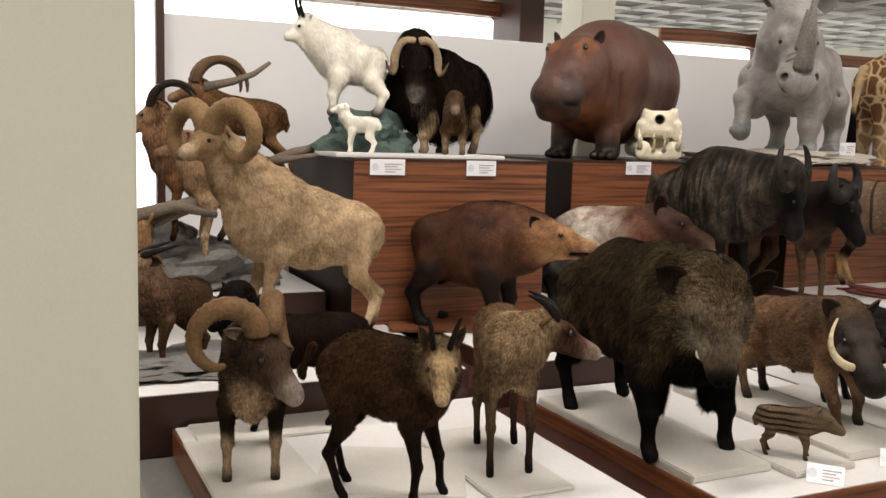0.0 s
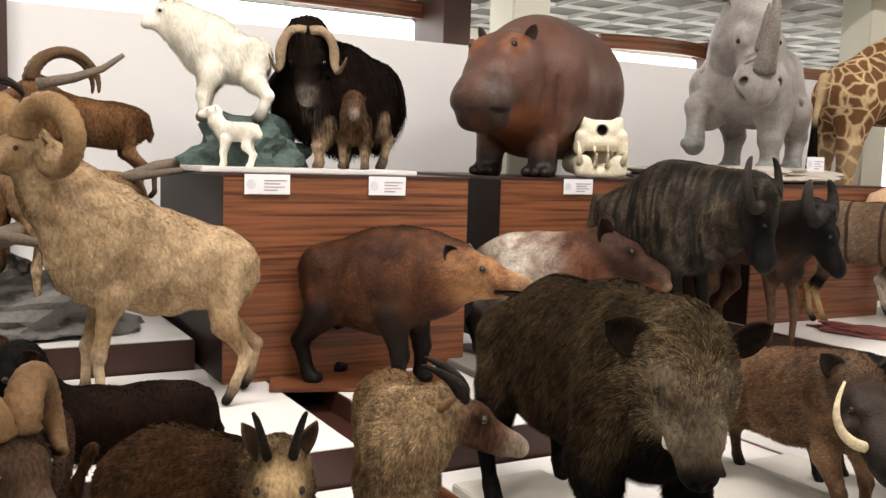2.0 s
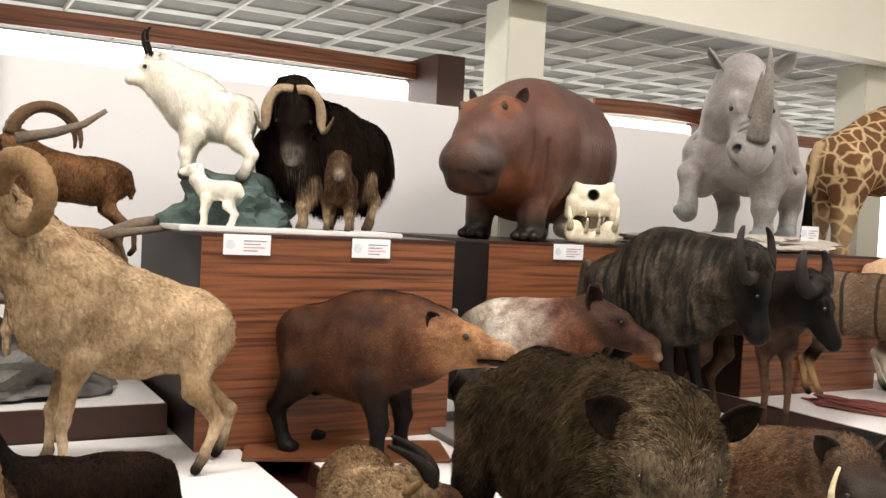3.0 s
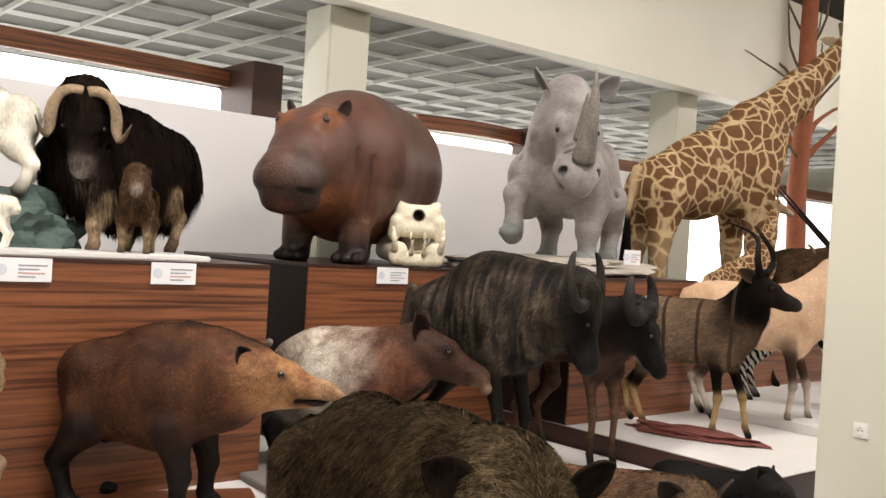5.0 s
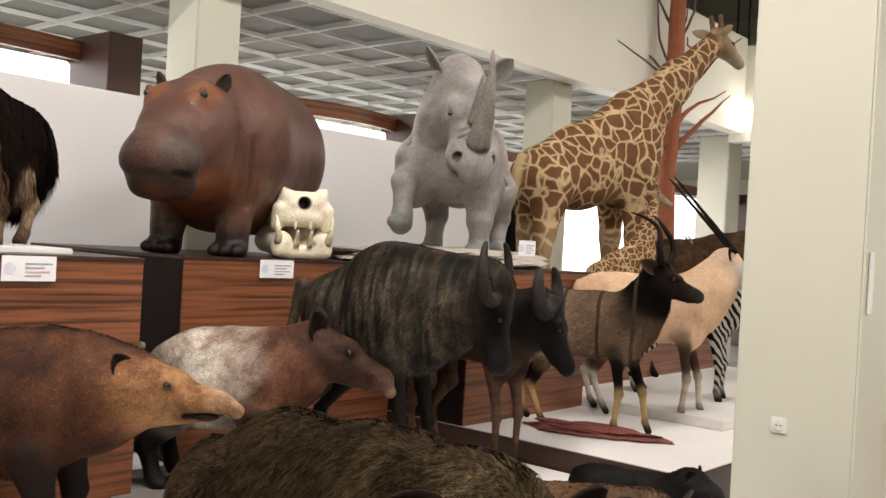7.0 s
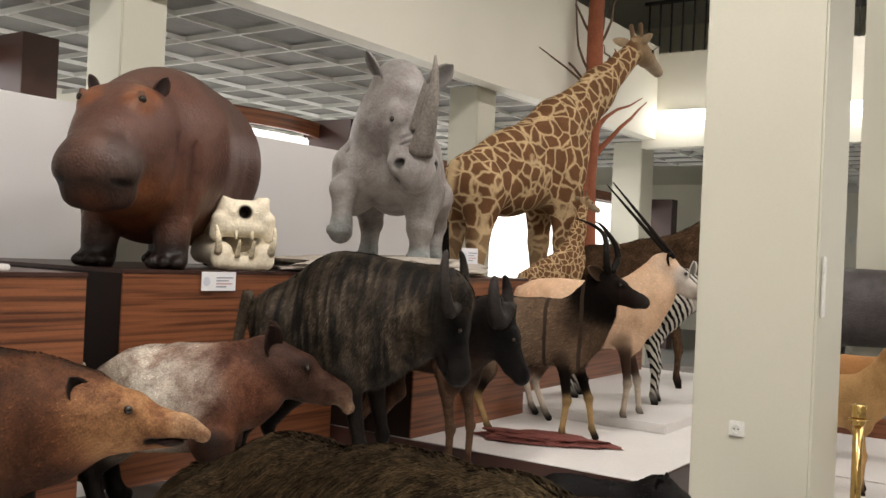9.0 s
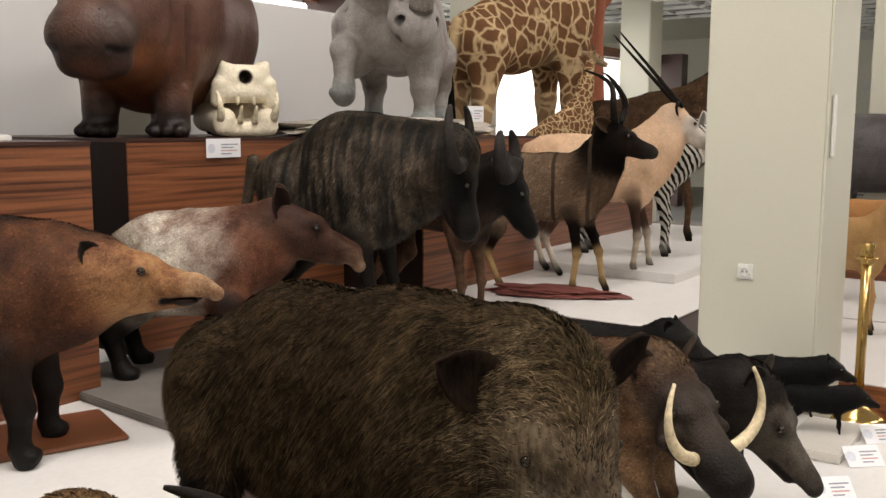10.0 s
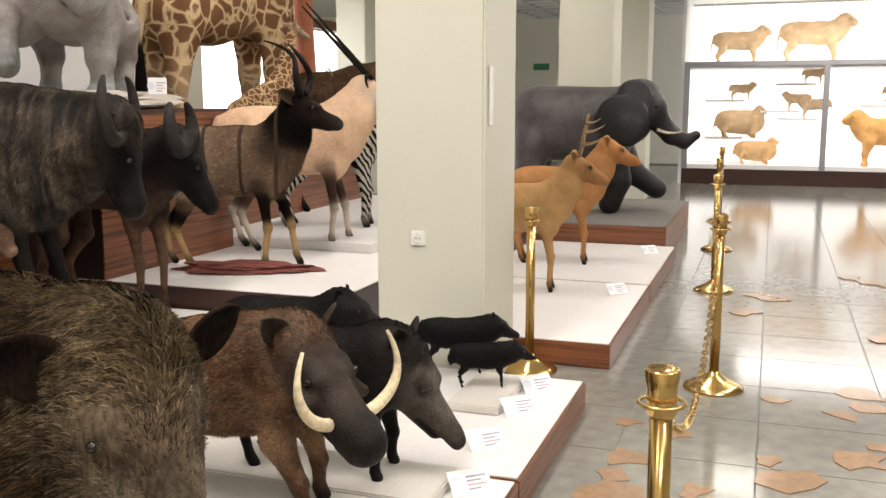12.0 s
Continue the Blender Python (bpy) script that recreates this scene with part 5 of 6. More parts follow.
def hippo():
    B = Body(5)
    top, side, low, dark = (0.070, 0.038, 0.036), (0.115, 0.050, 0.034), (0.26, 0.095, 0.038), (0.028, 0.016, 0.013)
    B.limb((0.25, 0, 0.66), (-0.45, 0, 0.66), 0.47, 0.475, side, 0.1, 0.92)
    B.limb((0.1, 0, 0.74), (-0.45, 0, 0.72), 0.42, 0.42, top, 0.1, 0.85)
    B.limb((0.30, 0, 0.42), (-0.40, 0, 0.42), 0.27, 0.28, low, 0.1, 1.1)
    B.limb((-0.45, 0, 0.62), (-0.62, 0, 0.58), 0.42, 0.34, side, 0.1)
    muz = (0.085, 0.056, 0.045)
    B.limb((0.30, 0, 0.64), (0.70, 0, 0.66), 0.43, 0.31, side, 0.12, 0.9)
    B.limb((0.40, 0, 0.50), (0.74, 0, 0.52), 0.30, 0.22, low, 0.1)
    B.limb((0.72, 0, 0.74), (0.93, 0, 0.64), 0.225, 0.19, side, 0.1)
    B.limb((0.90, 0, 0.64), (1.08, 0, 0.54), 0.18, 0.16, (0.12, 0.062, 0.044), 0.08)
    B.limb((1.10, -0.095, 0.49), (1.10, 0.095, 0.49), 0.118, 0.118, muz, 0.08)
    B.limb((1.06, -0.10, 0.38), (1.06, 0.10, 0.38), 0.085, 0.085, (0.075, 0.038, 0.028), 0.04)
    B.limb((0.76, 0, 0.46), (1.04, 0, 0.40), 0.17, 0.11, low, 0.06)
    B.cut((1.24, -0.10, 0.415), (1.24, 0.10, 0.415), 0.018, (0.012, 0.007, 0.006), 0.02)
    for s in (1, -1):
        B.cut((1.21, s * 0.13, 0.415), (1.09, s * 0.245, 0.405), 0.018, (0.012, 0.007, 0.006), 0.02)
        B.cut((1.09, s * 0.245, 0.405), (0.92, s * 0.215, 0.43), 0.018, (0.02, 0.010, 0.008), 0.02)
        # neck folds, their crease shade painted into the hide
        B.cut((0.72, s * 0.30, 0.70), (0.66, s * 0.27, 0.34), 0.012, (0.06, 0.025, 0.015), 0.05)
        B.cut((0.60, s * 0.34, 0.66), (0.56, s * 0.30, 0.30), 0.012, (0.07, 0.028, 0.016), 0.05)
    for s in (1, -1):
        B.limb((0.84, s * 0.12, 0.86), (0.92, s * 0.125, 0.84), 0.07, 0.06, (0.23, 0.085, 0.035), 0.05)
        B.ball((0.955, s * 0.155, 0.86), 0.025, (0.02, 0.015, 0.01))
        B.limb((0.955, s * 0.150, 0.835), (0.955, s * 0.150, 0.89), 0.02, 0.02, (0.10, 0.045, 0.028), 0.01)
        B.ear((0.74, s * 0.16, 0.92), (0.0, s * 0.45, 0.85), 0.11, 0.045, (0.10, 0.045, 0.03), (0.03, 0.016, 0.014))
        B.limb((1.13, s * 0.09, 0.60), (1.17, s * 0.09, 0.575), 0.045, 0.035, (0.05, 0.033, 0.028), 0.03)
        B.ball((1.198, s * 0.09, 0.595), 0.015, BLACK)
        for x, stepx in ((0.48, 0.04), (-0.52, -0.04)):
            B.limb((x, s * 0.20, 0.42), (x + stepx, s * 0.20, 0.17), 0.145, 0.09, (0.12, 0.05, 0.028), 0.06)
            B.limb((x + stepx, s * 0.20, 0.17), (x + stepx + 0.01, s * 0.20, 0.06), 0.088, 0.095, dark, 0.04)
            for q in (-1, 0, 1):
                B.limb((x + stepx + 0.06, s * 0.20 + q * 0.06, 0.045), (x + stepx + 0.12, s * 0.20 + q * 0.07, 0.035), 0.045, 0.032, dark, 0.02)
    me = B.build("mounted_hippopotamus", 0.0125, (M_HIDE, M_HORN, M_EYE), lumps=0.001)
    ob = new("mounted_hippopotamus", me)
    ob.matrix_world = pose(6.27, 8.74, BOX, 0, 0, -147) @ Matrix.Scale(1.05, 4)
    return tagged(ob, "reddish brown mounted hippopotamus standing on a walnut plinth", "mounted animal")


hippo()


def rhino_more(B, hp):
    # dk: painted shade for folds, nostrils and mouth line
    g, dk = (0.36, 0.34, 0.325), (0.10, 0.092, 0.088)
    B.limb(hp(0.84, -0.10, -0.06), hp(0.84, 0.10, -0.06), 0.12, 0.12, g, 0.05)
    B.limb(hp(0.92, -0.08, -0.20), hp(0.92, 0.08, -0.20), 0.07, 0.07, g, 0.04)
    B.limb(hp(-0.12, 0, 0.05), hp(0.1, 0, 0.16), 0.17, 0.12, g, 0.08)
    B.limb((0.40, -0.2, 0.66), (0.40, 0.2, 0.66), 0.20, 0.20, g, 0.06)
    B.limb((0.30, 0.02, 0.95), (0.52, 0.06, 1.0), 0.30, 0.26, g, 0.08)
    for s in (1, -1):
        B.limb(hp(0.3, s * 0.17, 0.10), hp(0.42, s * 0.17, 0.06), 0.07, 0.06, g, 0.05)
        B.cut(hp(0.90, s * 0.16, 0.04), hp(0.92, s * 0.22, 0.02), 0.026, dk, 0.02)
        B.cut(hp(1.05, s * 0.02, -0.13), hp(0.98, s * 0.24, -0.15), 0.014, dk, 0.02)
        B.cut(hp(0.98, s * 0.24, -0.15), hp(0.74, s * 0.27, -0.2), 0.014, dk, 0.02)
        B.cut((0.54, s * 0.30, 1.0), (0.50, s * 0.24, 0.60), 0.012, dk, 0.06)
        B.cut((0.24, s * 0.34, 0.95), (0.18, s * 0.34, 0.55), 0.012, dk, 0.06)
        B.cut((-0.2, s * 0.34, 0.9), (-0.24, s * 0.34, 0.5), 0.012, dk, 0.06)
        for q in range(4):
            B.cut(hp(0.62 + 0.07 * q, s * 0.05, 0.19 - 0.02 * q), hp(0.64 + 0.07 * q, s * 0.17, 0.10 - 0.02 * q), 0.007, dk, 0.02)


beast("mounted_rhinoceros", (8.08, 8.32, BOX + 0.10), -152, "grey mounted rhinoceros with a lifted forefoot and two horns", 1.10, 0.86, 0.62, 0.66, 0.60, width=0.80, trunk=[(-0.42, 1.05, 0.42), (-0.1, 1.06, 0.36), (0.26, 1.12, 0.38)], poll=(0.58, 0.10, 1.16),
      neck_r=(0.30, 0.23), head=0.66, head_r=(0.185, 0.125), yaw=36, pitch=-58, leg=0.088, thick=1.15, col=(0.35, 0.33, 0.315), foot=(0.24, 0.26, 0.25), ears=(0.21, 0.085, 42), earc=(0.33, 0.31, 0.295), ear_at=(-0.06, 0.32, 0.20),
      horns=rhino_horns, material=M_HIDE, tail=0.3, muzzle=1.0, raised=(1, 0.24, 0.0, 0.02, 0.24), more=rhino_more, voxel=0.0135, toes=0.06, cheek=1.1, eye=0.024, stance=0.16)
OCHRE = (0.64, 0.47, 0.27)


def giraffe(at, heading, s, label, neck_pitch=39, neck_len=1.74):
    B = Body(9)
    pale = (0.60, 0.45, 0.26)
    B.limb((-0.46, 0, 1.47), (0.05, 0, 1.62), 0.30, 0.37, OCHRE, 0.12, 0.72, 0, 1)
    B.limb((0.05, 0, 1.62), (0.74, 0, 1.90), 0.37, 0.47, OCHRE, 0.12, 0.62, 0, 1)
    B.limb((0.0, 0, 1.44), (0.6, 0, 1.55), 0.20, 0.2, pale, 0.1, 0.8, 0, 0.3)
    n0 = Vector((0.86, 0, 2.14))
    dv = rot_dir(0, neck_pitch)
    n1 = n0 + dv * neck_len
    B.chain([tuple(n0), tuple(n0 + dv * 0.45 * neck_len), tuple(n1)], [0.34, 0.20, 0.12], OCHRE, k=0.12, sq=0.62, mark=1)
    hd = rot_dir(0, -22)
    B.limb(tuple(n1), tuple(n1 + hd * 0.2), 0.125, 0.105, (0.36, 0.25, 0.15), 0.04)
    B.limb(tuple(n1 + hd * 0.18), tuple(n1 + hd * 0.50), 0.10, 0.065, (0.42, 0.33, 0.24), 0.04)
    for q in (1, -1):
        B.ear(tuple(n1 + Vector((-0.04, q * 0.08, 0.05))), (-0.3, q * 0.9, 0.3), 0.2, 0.055, (0.5, 0.38, 0.25))
        B.chain([tuple(n1 + Vector((0.0, q * 0.05, 0.08))), tuple(n1 + Vector((-0.04, q * 0.06, 0.25)))], [0.028, 0.03], (0.2, 0.13, 0.08), k=0.02)
        B.ball(tuple(n1 + hd * 0.17 + Vector((0, q * 0.10, 0.04))), 0.024, BLACK)
        for x, top, sw in ((0.74, 1.62, 0.02), (-0.46, 1.4, -0.09)):
            B.limb((x, q * 0.15, top), (x + sw, q * 0.16, 0.98), 0.24, 0.12, OCHRE, 0.12, 0.7, 0, 1)
            B.chain([(x + sw, q * 0.16, 0.98), (x + sw * 1.3, q * 0.16, 0.64), (x + sw * 0.4, q * 0.16, 0.11), (x + 0.03, q * 0.16, 0.03)], [0.11, 0.075, 0.055, 0.065],
                    [OCHRE, pale, (0.4, 0.3, 0.2)], k=0.05, mark=0.6)
    B.chain([(-0.74, 0, 1.62), (-0.82, 0, 1.2), (-0.82, 0, 0.74)], [0.045, 0.025, 0.06], [OCHRE, BLACK], k=0.02)
    me = B.build("mounted_giraffe", 0.02, (M_GIRAFFE, M_HORN, M_EYE))
    ob = new("mounted_giraffe", me)
    ob.matrix_world = pose(*at, 0, 0, heading) @ Matrix.Scale(s, 4)
    return tagged(ob, label, "mounted animal")


giraffe((10.05, 8.5, 0.85), -9, 1.0, "tall mounted giraffe with brown patches on ochre")
giraffe((10.22, 8.12, 0.85), -20, 0.40, "small pale mounted giraffe calf", 76, 1.35)
beast("mounted_eland", (11.2, 7.6, L3), -70, "dark brown mounted antelope with a heavy maned neck", 1.35, 1.0, 0.62, 0.62, 0.55, width=0.65, neck=(0.26, 0, 0.14), neck_r=(0.3, 0.19), head=0.42, head_r=(0.12, 0.06), pitch=-40, leg=0.04,
      col=(0.08, 0.047, 0.026), ears=(0.18, 0.05, 85), horns=sweep_horns(0.5, 0.7, 0.3, 0.6, 0.025, (0.3, 0.22, 0.13)), fur=0.04, blades=9000, blade_w=0.004, hump=0.2)
beast("mounted_antelope", (10.9, 8.3, 0.85), -60, "brown mounted antelope with curved horns", 0.7, 0.6, 0.36, 0.36, 0.34, width=0.7, neck=(0.2, 0, 0.0), neck_r=(0.15, 0.1), head=0.3, head_r=(0.08, 0.045), pitch=-25, leg=0.025,
      col=(0.075, 0.043, 0.026), ears=(0.12, 0.04, 85), horns=sweep_horns(0.35, 0.6, 0.4, 0.55, 0.018, (0.32, 0.24, 0.14)), fur=0.02, blades=5000, blade_w=0.003)

# ---- animals past the column ----
FAWN = (0.46, 0.28, 0.125)
beast("mounted_deer", (9.25, 5.35, L1), -82, "fawn mounted deer stag with branched antlers", 0.78, 0.56, 0.30, 0.30, 0.28, width=0.65, neck=(0.14, 0, 0.15), neck_r=(0.13, 0.075), head=0.26, head_r=(0.068, 0.034), pitch=-22, leg=0.022,
      col=FAWN, under=(0.6, 0.45, 0.28), face=(0.32, 0.17, 0.075), ears=(0.13, 0.035, 70), horns=antlers, material=M_FAWN, tail=0.15)
beast("mounted_kob", (10.5, 5.35, L1), -82, "reddish fawn mounted antelope doe", 0.82, 0.58, 0.33, 0.33, 0.31, width=0.65, neck=(0.16, 0, 0.17), neck_r=(0.15, 0.085), head=0.28, head_r=(0.072, 0.036), pitch=-20, leg=0.025,
      col=(0.42, 0.21, 0.085), under=(0.62, 0.5, 0.34), face=(0.4, 0.18, 0.07), ears=(0.14, 0.04, 75), material=M_FAWN, tail=0.15)


def elephant():
    B = Body(4)
    g, dk = (0.085, 0.076, 0.077), (0.026, 0.024, 0.025)
    B.limb((0.30, 0, 1.12), (-0.5, 0, 1.12), 0.46, 0.48, g, 0.12, 0.85)
    B.limb((0.4, 0, 1.2), (0.72, 0, 1.36), 0.32, 0.28, g, 0.1)
    B.limb((0.72, 0, 1.4), (0.86, 0, 1.28), 0.27, 0.2, dk, 0.1)
    B.chain([(0.92, 0, 1.2), (1.12, 0, 0.98), (1.28, 0, 0.90), (1.42, 0, 0.98)], [0.15, 0.11, 0.085, 0.06], dk, k=0.06)
    for s in (1, -1):
        B.limb((0.66, s * 0.26, 1.45), (0.60, s * 0.46, 1.05), 0.22, 0.2, dk, 0.04, 0.35)
        B.limb((0.50, s * 0.42, 1.2), (0.66, s * 0.42, 1.15), 0.28, 0.2, dk, 0.04, 0.18)
        B.horn(arc(lambda t: Vector((0.95 + 0.3 * t, s * (0.13 + 0.03 * t), 1.05 - 0.14 * t + 0.12 * t * t)), 8), [0.022 * (1 - 0.7 * t) for t in np.linspace(0, 1, 8)], (0.75, 0.66, 0.5))
        B.ball((0.93, s * 0.21, 1.33), 0.02, BLACK)
        B.limb((-0.62, s * 0.22, 0.9), (-0.66, s * 0.24, 0.08), 0.24, 0.16, g, 0.08)
    B.chain([(0.42, 0.22, 0.85), (0.62, 0.24, 0.50), (0.95, 0.24, 0.28)], [0.22, 0.15, 0.13], dk, k=0.07)
    B.chain([(0.40, -0.22, 0.85), (0.50, -0.24, 0.42), (0.40, -0.24, 0.12)], [0.22, 0.15, 0.14], dk, k=0.07)
    B.limb((-0.9, 0, 1.3), (-1.0, 0, 0.8), 0.05, 0.03, g, 0.04)
    me = B.build("mounted_elephant", 0.02, (M_HIDE, M_HORN, M_EYE))
    ob = new("mounted_elephant", me)
    ob.matrix_world = pose(12.9, 5.6, 0.33, 0, 0, -86) @ Matrix.Scale(0.86, 4)
    return tagged(ob, "dark grey mounted young elephant striding on a platform", "mounted animal")


elephant()

# ---- the rock group ----


def rock(name, x, y, z, sx, sy, sz, material, label, seed):
    bm = bmesh.new()
    bmesh.ops.create_icosphere(bm, subdivisions=4, radius=1)
    for v in bm.verts:
        p = v.co.copy()
        cell = noise.cell(p * 2.1 + Vector((seed, 0, 0)))
        n = noise.noise(p * 1.7 + Vector((seed * 3.1, 0, 0))) * 0.45 + noise.noise(p * 5 + Vector((0, seed, 0))) * 0.14 + 0.10 * cell
        v.co = Vector((p.x * sx, p.y * sy, max(p.z, -0.35) * sz)) * (1 + n)
    zmin = min(v.co.z for v in bm.verts)
    for v in bm.verts:
        v.co.z = max(v.co.z - zmin, 0)
    ob = part(name, bm, material)
    ob.location = (x, y, z)
    return tagged(ob, label, "rock")


rock("boulder", 2.55, 8.55, 0.5, 0.52, 0.36, 0.22, M_ROCK, "grey rock base under the ibexes", 2)
rock("boulder", 2.25, 8.75, 0.62, 0.28, 0.26, 0.26, M_ROCK, "grey stacked rock under the ibexes", 5)
rock("boulder", 2.05, 6.85, L2, 0.55, 0.36, 0.06, M_ROCK, "flat grey-brown rock under the resting goat", 7)
rock("boulder", 3.72, 8.25, BOX, 0.36, 0.24, 0.235, M_ROCKG, "dark green rock under the mountain goat", 3)
rock("boulder", 7.8, 8.2, BOX, 0.85, 0.6, 0.085, M_ROCKT, "flat tan rock under the rhinoceros", 9)
rock("boulder", 7.78, 6.80, L3, 0.42, 0.13, 0.045, M_REDBASE, "long dark red earth base under the nyala", 4).rotation_euler = (0, 0, radians(-72))
IBEX = (0.20, 0.10, 0.045)
beast("mounted_ibex", (2.84, 8.75, 1.35), 172, "brown mounted ibex leaping from a branch with long ridged horns", 0.55, 0.48, 0.26, 0.26, 0.25, width=0.72, neck=(0.1, 0, 0.02), neck_r=(0.12, 0.085), head=0.22, head_r=(0.065, 0.036), yaw=12,
      pitch=-22, leg=0.022, col=IBEX, under=(0.42, 0.3, 0.18), legc=(0.25, 0.14, 0.075), face=(0.26, 0.145, 0.08), ears=(0.08, 0.025, 80),
      horns=arc_horns(0.19, 185, 0.034, (0.13, 0.08, 0.045)), fur=0.018, blades=7000, blade_w=0.0022, tilt=-6, steps=(0.05, 0.0, -0.18, -0.1), tail=0.08)
beast("mounted_bearded_ibex", (2.50, 8.45, 0.86), 168, "brown mounted ibex with dark beard on the rocks", 0.70, 0.36, 0.28, 0.26, 0.25, width=0.72, neck=(0.1, 0, 0.20), neck_r=(0.16, 0.09), head=0.25, head_r=(0.07, 0.038), yaw=8, pitch=-26,
      leg=0.026, col=IBEX, under=(0.4, 0.28, 0.17), neckc=(0.24, 0.13, 0.07), face=(0.34, 0.2, 0.11), nose=(0.4, 0.27, 0.17), ears=(0.08, 0.025, 80),
      horns=arc_horns(0.16, 150, 0.03, (0.03, 0.022, 0.017), 0.12, 0), fur=0.03, blades=9000, blade_w=0.0025, more=beard((0.05, 0.035, 0.026), 0.6), droop=1.6, tail=0.08)
beast("mounted_ibex_ewe", (2.75, 8.35, 0.66), 175, "pale-legged mounted wild goat standing on the rocks", 0.80, 0.5, 0.32, 0.3, 0.28, width=0.7, neck=(0.1, 0, 0.1), neck_r=(0.13, 0.08), head=0.22, head_r=(0.065, 0.036), pitch=-20, leg=0.028,
      col=(0.32, 0.2, 0.11), legc=(0.5, 0.36, 0.22), shin=(0.5, 0.36, 0.22), neckc=(0.28, 0.17, 0.1), ears=(0.08, 0.025, 80), fur=0.015, blades=5000, blade_w=0.0022, tail=0.08)
beast("mounted_young_goat", (1.98, 8.0, 0.32), 60, "small tan mounted young goat with upright ears", 0.5, 0.34, 0.2, 0.2, 0.19, width=0.7, neck=(0.06, 0, 0.16), neck_r=(0.085, 0.055), head=0.16, head_r=(0.046, 0.024), pitch=-15, leg=0.018,
      col=(0.33, 0.19, 0.095), ears=(0.09, 0.024, 40), fur=0.012, blades=3500, blade_w=0.002, tail=0.05)
beast("mounted_resting_goat", (2.08, 6.85, 0.36), 200, "tan mounted goat with short dark curved horns", 0.46, 0.26, 0.22, 0.22, 0.21, width=0.75, neck=(0.05, 0.02, 0.10), neck_r=(0.10, 0.075), head=0.18, head_r=(0.062, 0.034), yaw=-10, pitch=-12, leg=0.024,
      col=(0.08, 0.045, 0.025), face=(0.40, 0.28, 0.17), nose=(0.4, 0.3, 0.2), neckc=(0.2, 0.12, 0.07), ears=(0.10, 0.03, 100), horns=sweep_horns(0.2, 0.1, 0.9, 0.25, 0.024, BLACK), fur=0.02, blades=6000, blade_w=0.0022, tail=0.06)


def branch(name, pts, r, material, label, category="branch"):
    ob = part(name, tube(pts, list(np.linspace(r, r * 0.4, len(pts))), 9), material, None, "", True)
    return tagged(ob, label, category)


branch("driftwood", [(2.1, 8.3, 1.0), (2.45, 8.35, 1.12), (2.85, 8.35, 1.35), (3.2, 8.35, 1.5), (3.45, 8.3, 1.56)], 0.07, M_BARK, "weathered driftwood branch under the leaping ibex")
branch("driftwood", [(2.55, 8.4, 1.95), (2.75, 8.4, 2.0), (2.9, 8.4, 2.06), (3.02, 8.4, 2.15)], 0.035, M_BARK, "twisted weathered branch beside the ibexes")
branch("driftwood", [(1.95, 8.2, 1.02), (2.3, 8.2, 1.12), (2.6, 8.25, 1.05)], 0.06, M_BARK, "grey weathered branch over the rocks")
branch("driftwood", [(2.95, 8.3, 1.42), (3.25, 8.15, 1.48), (3.5, 8.1, 1.52)], 0.03, M_BARK, "splintered driftwood end beside the plinth")


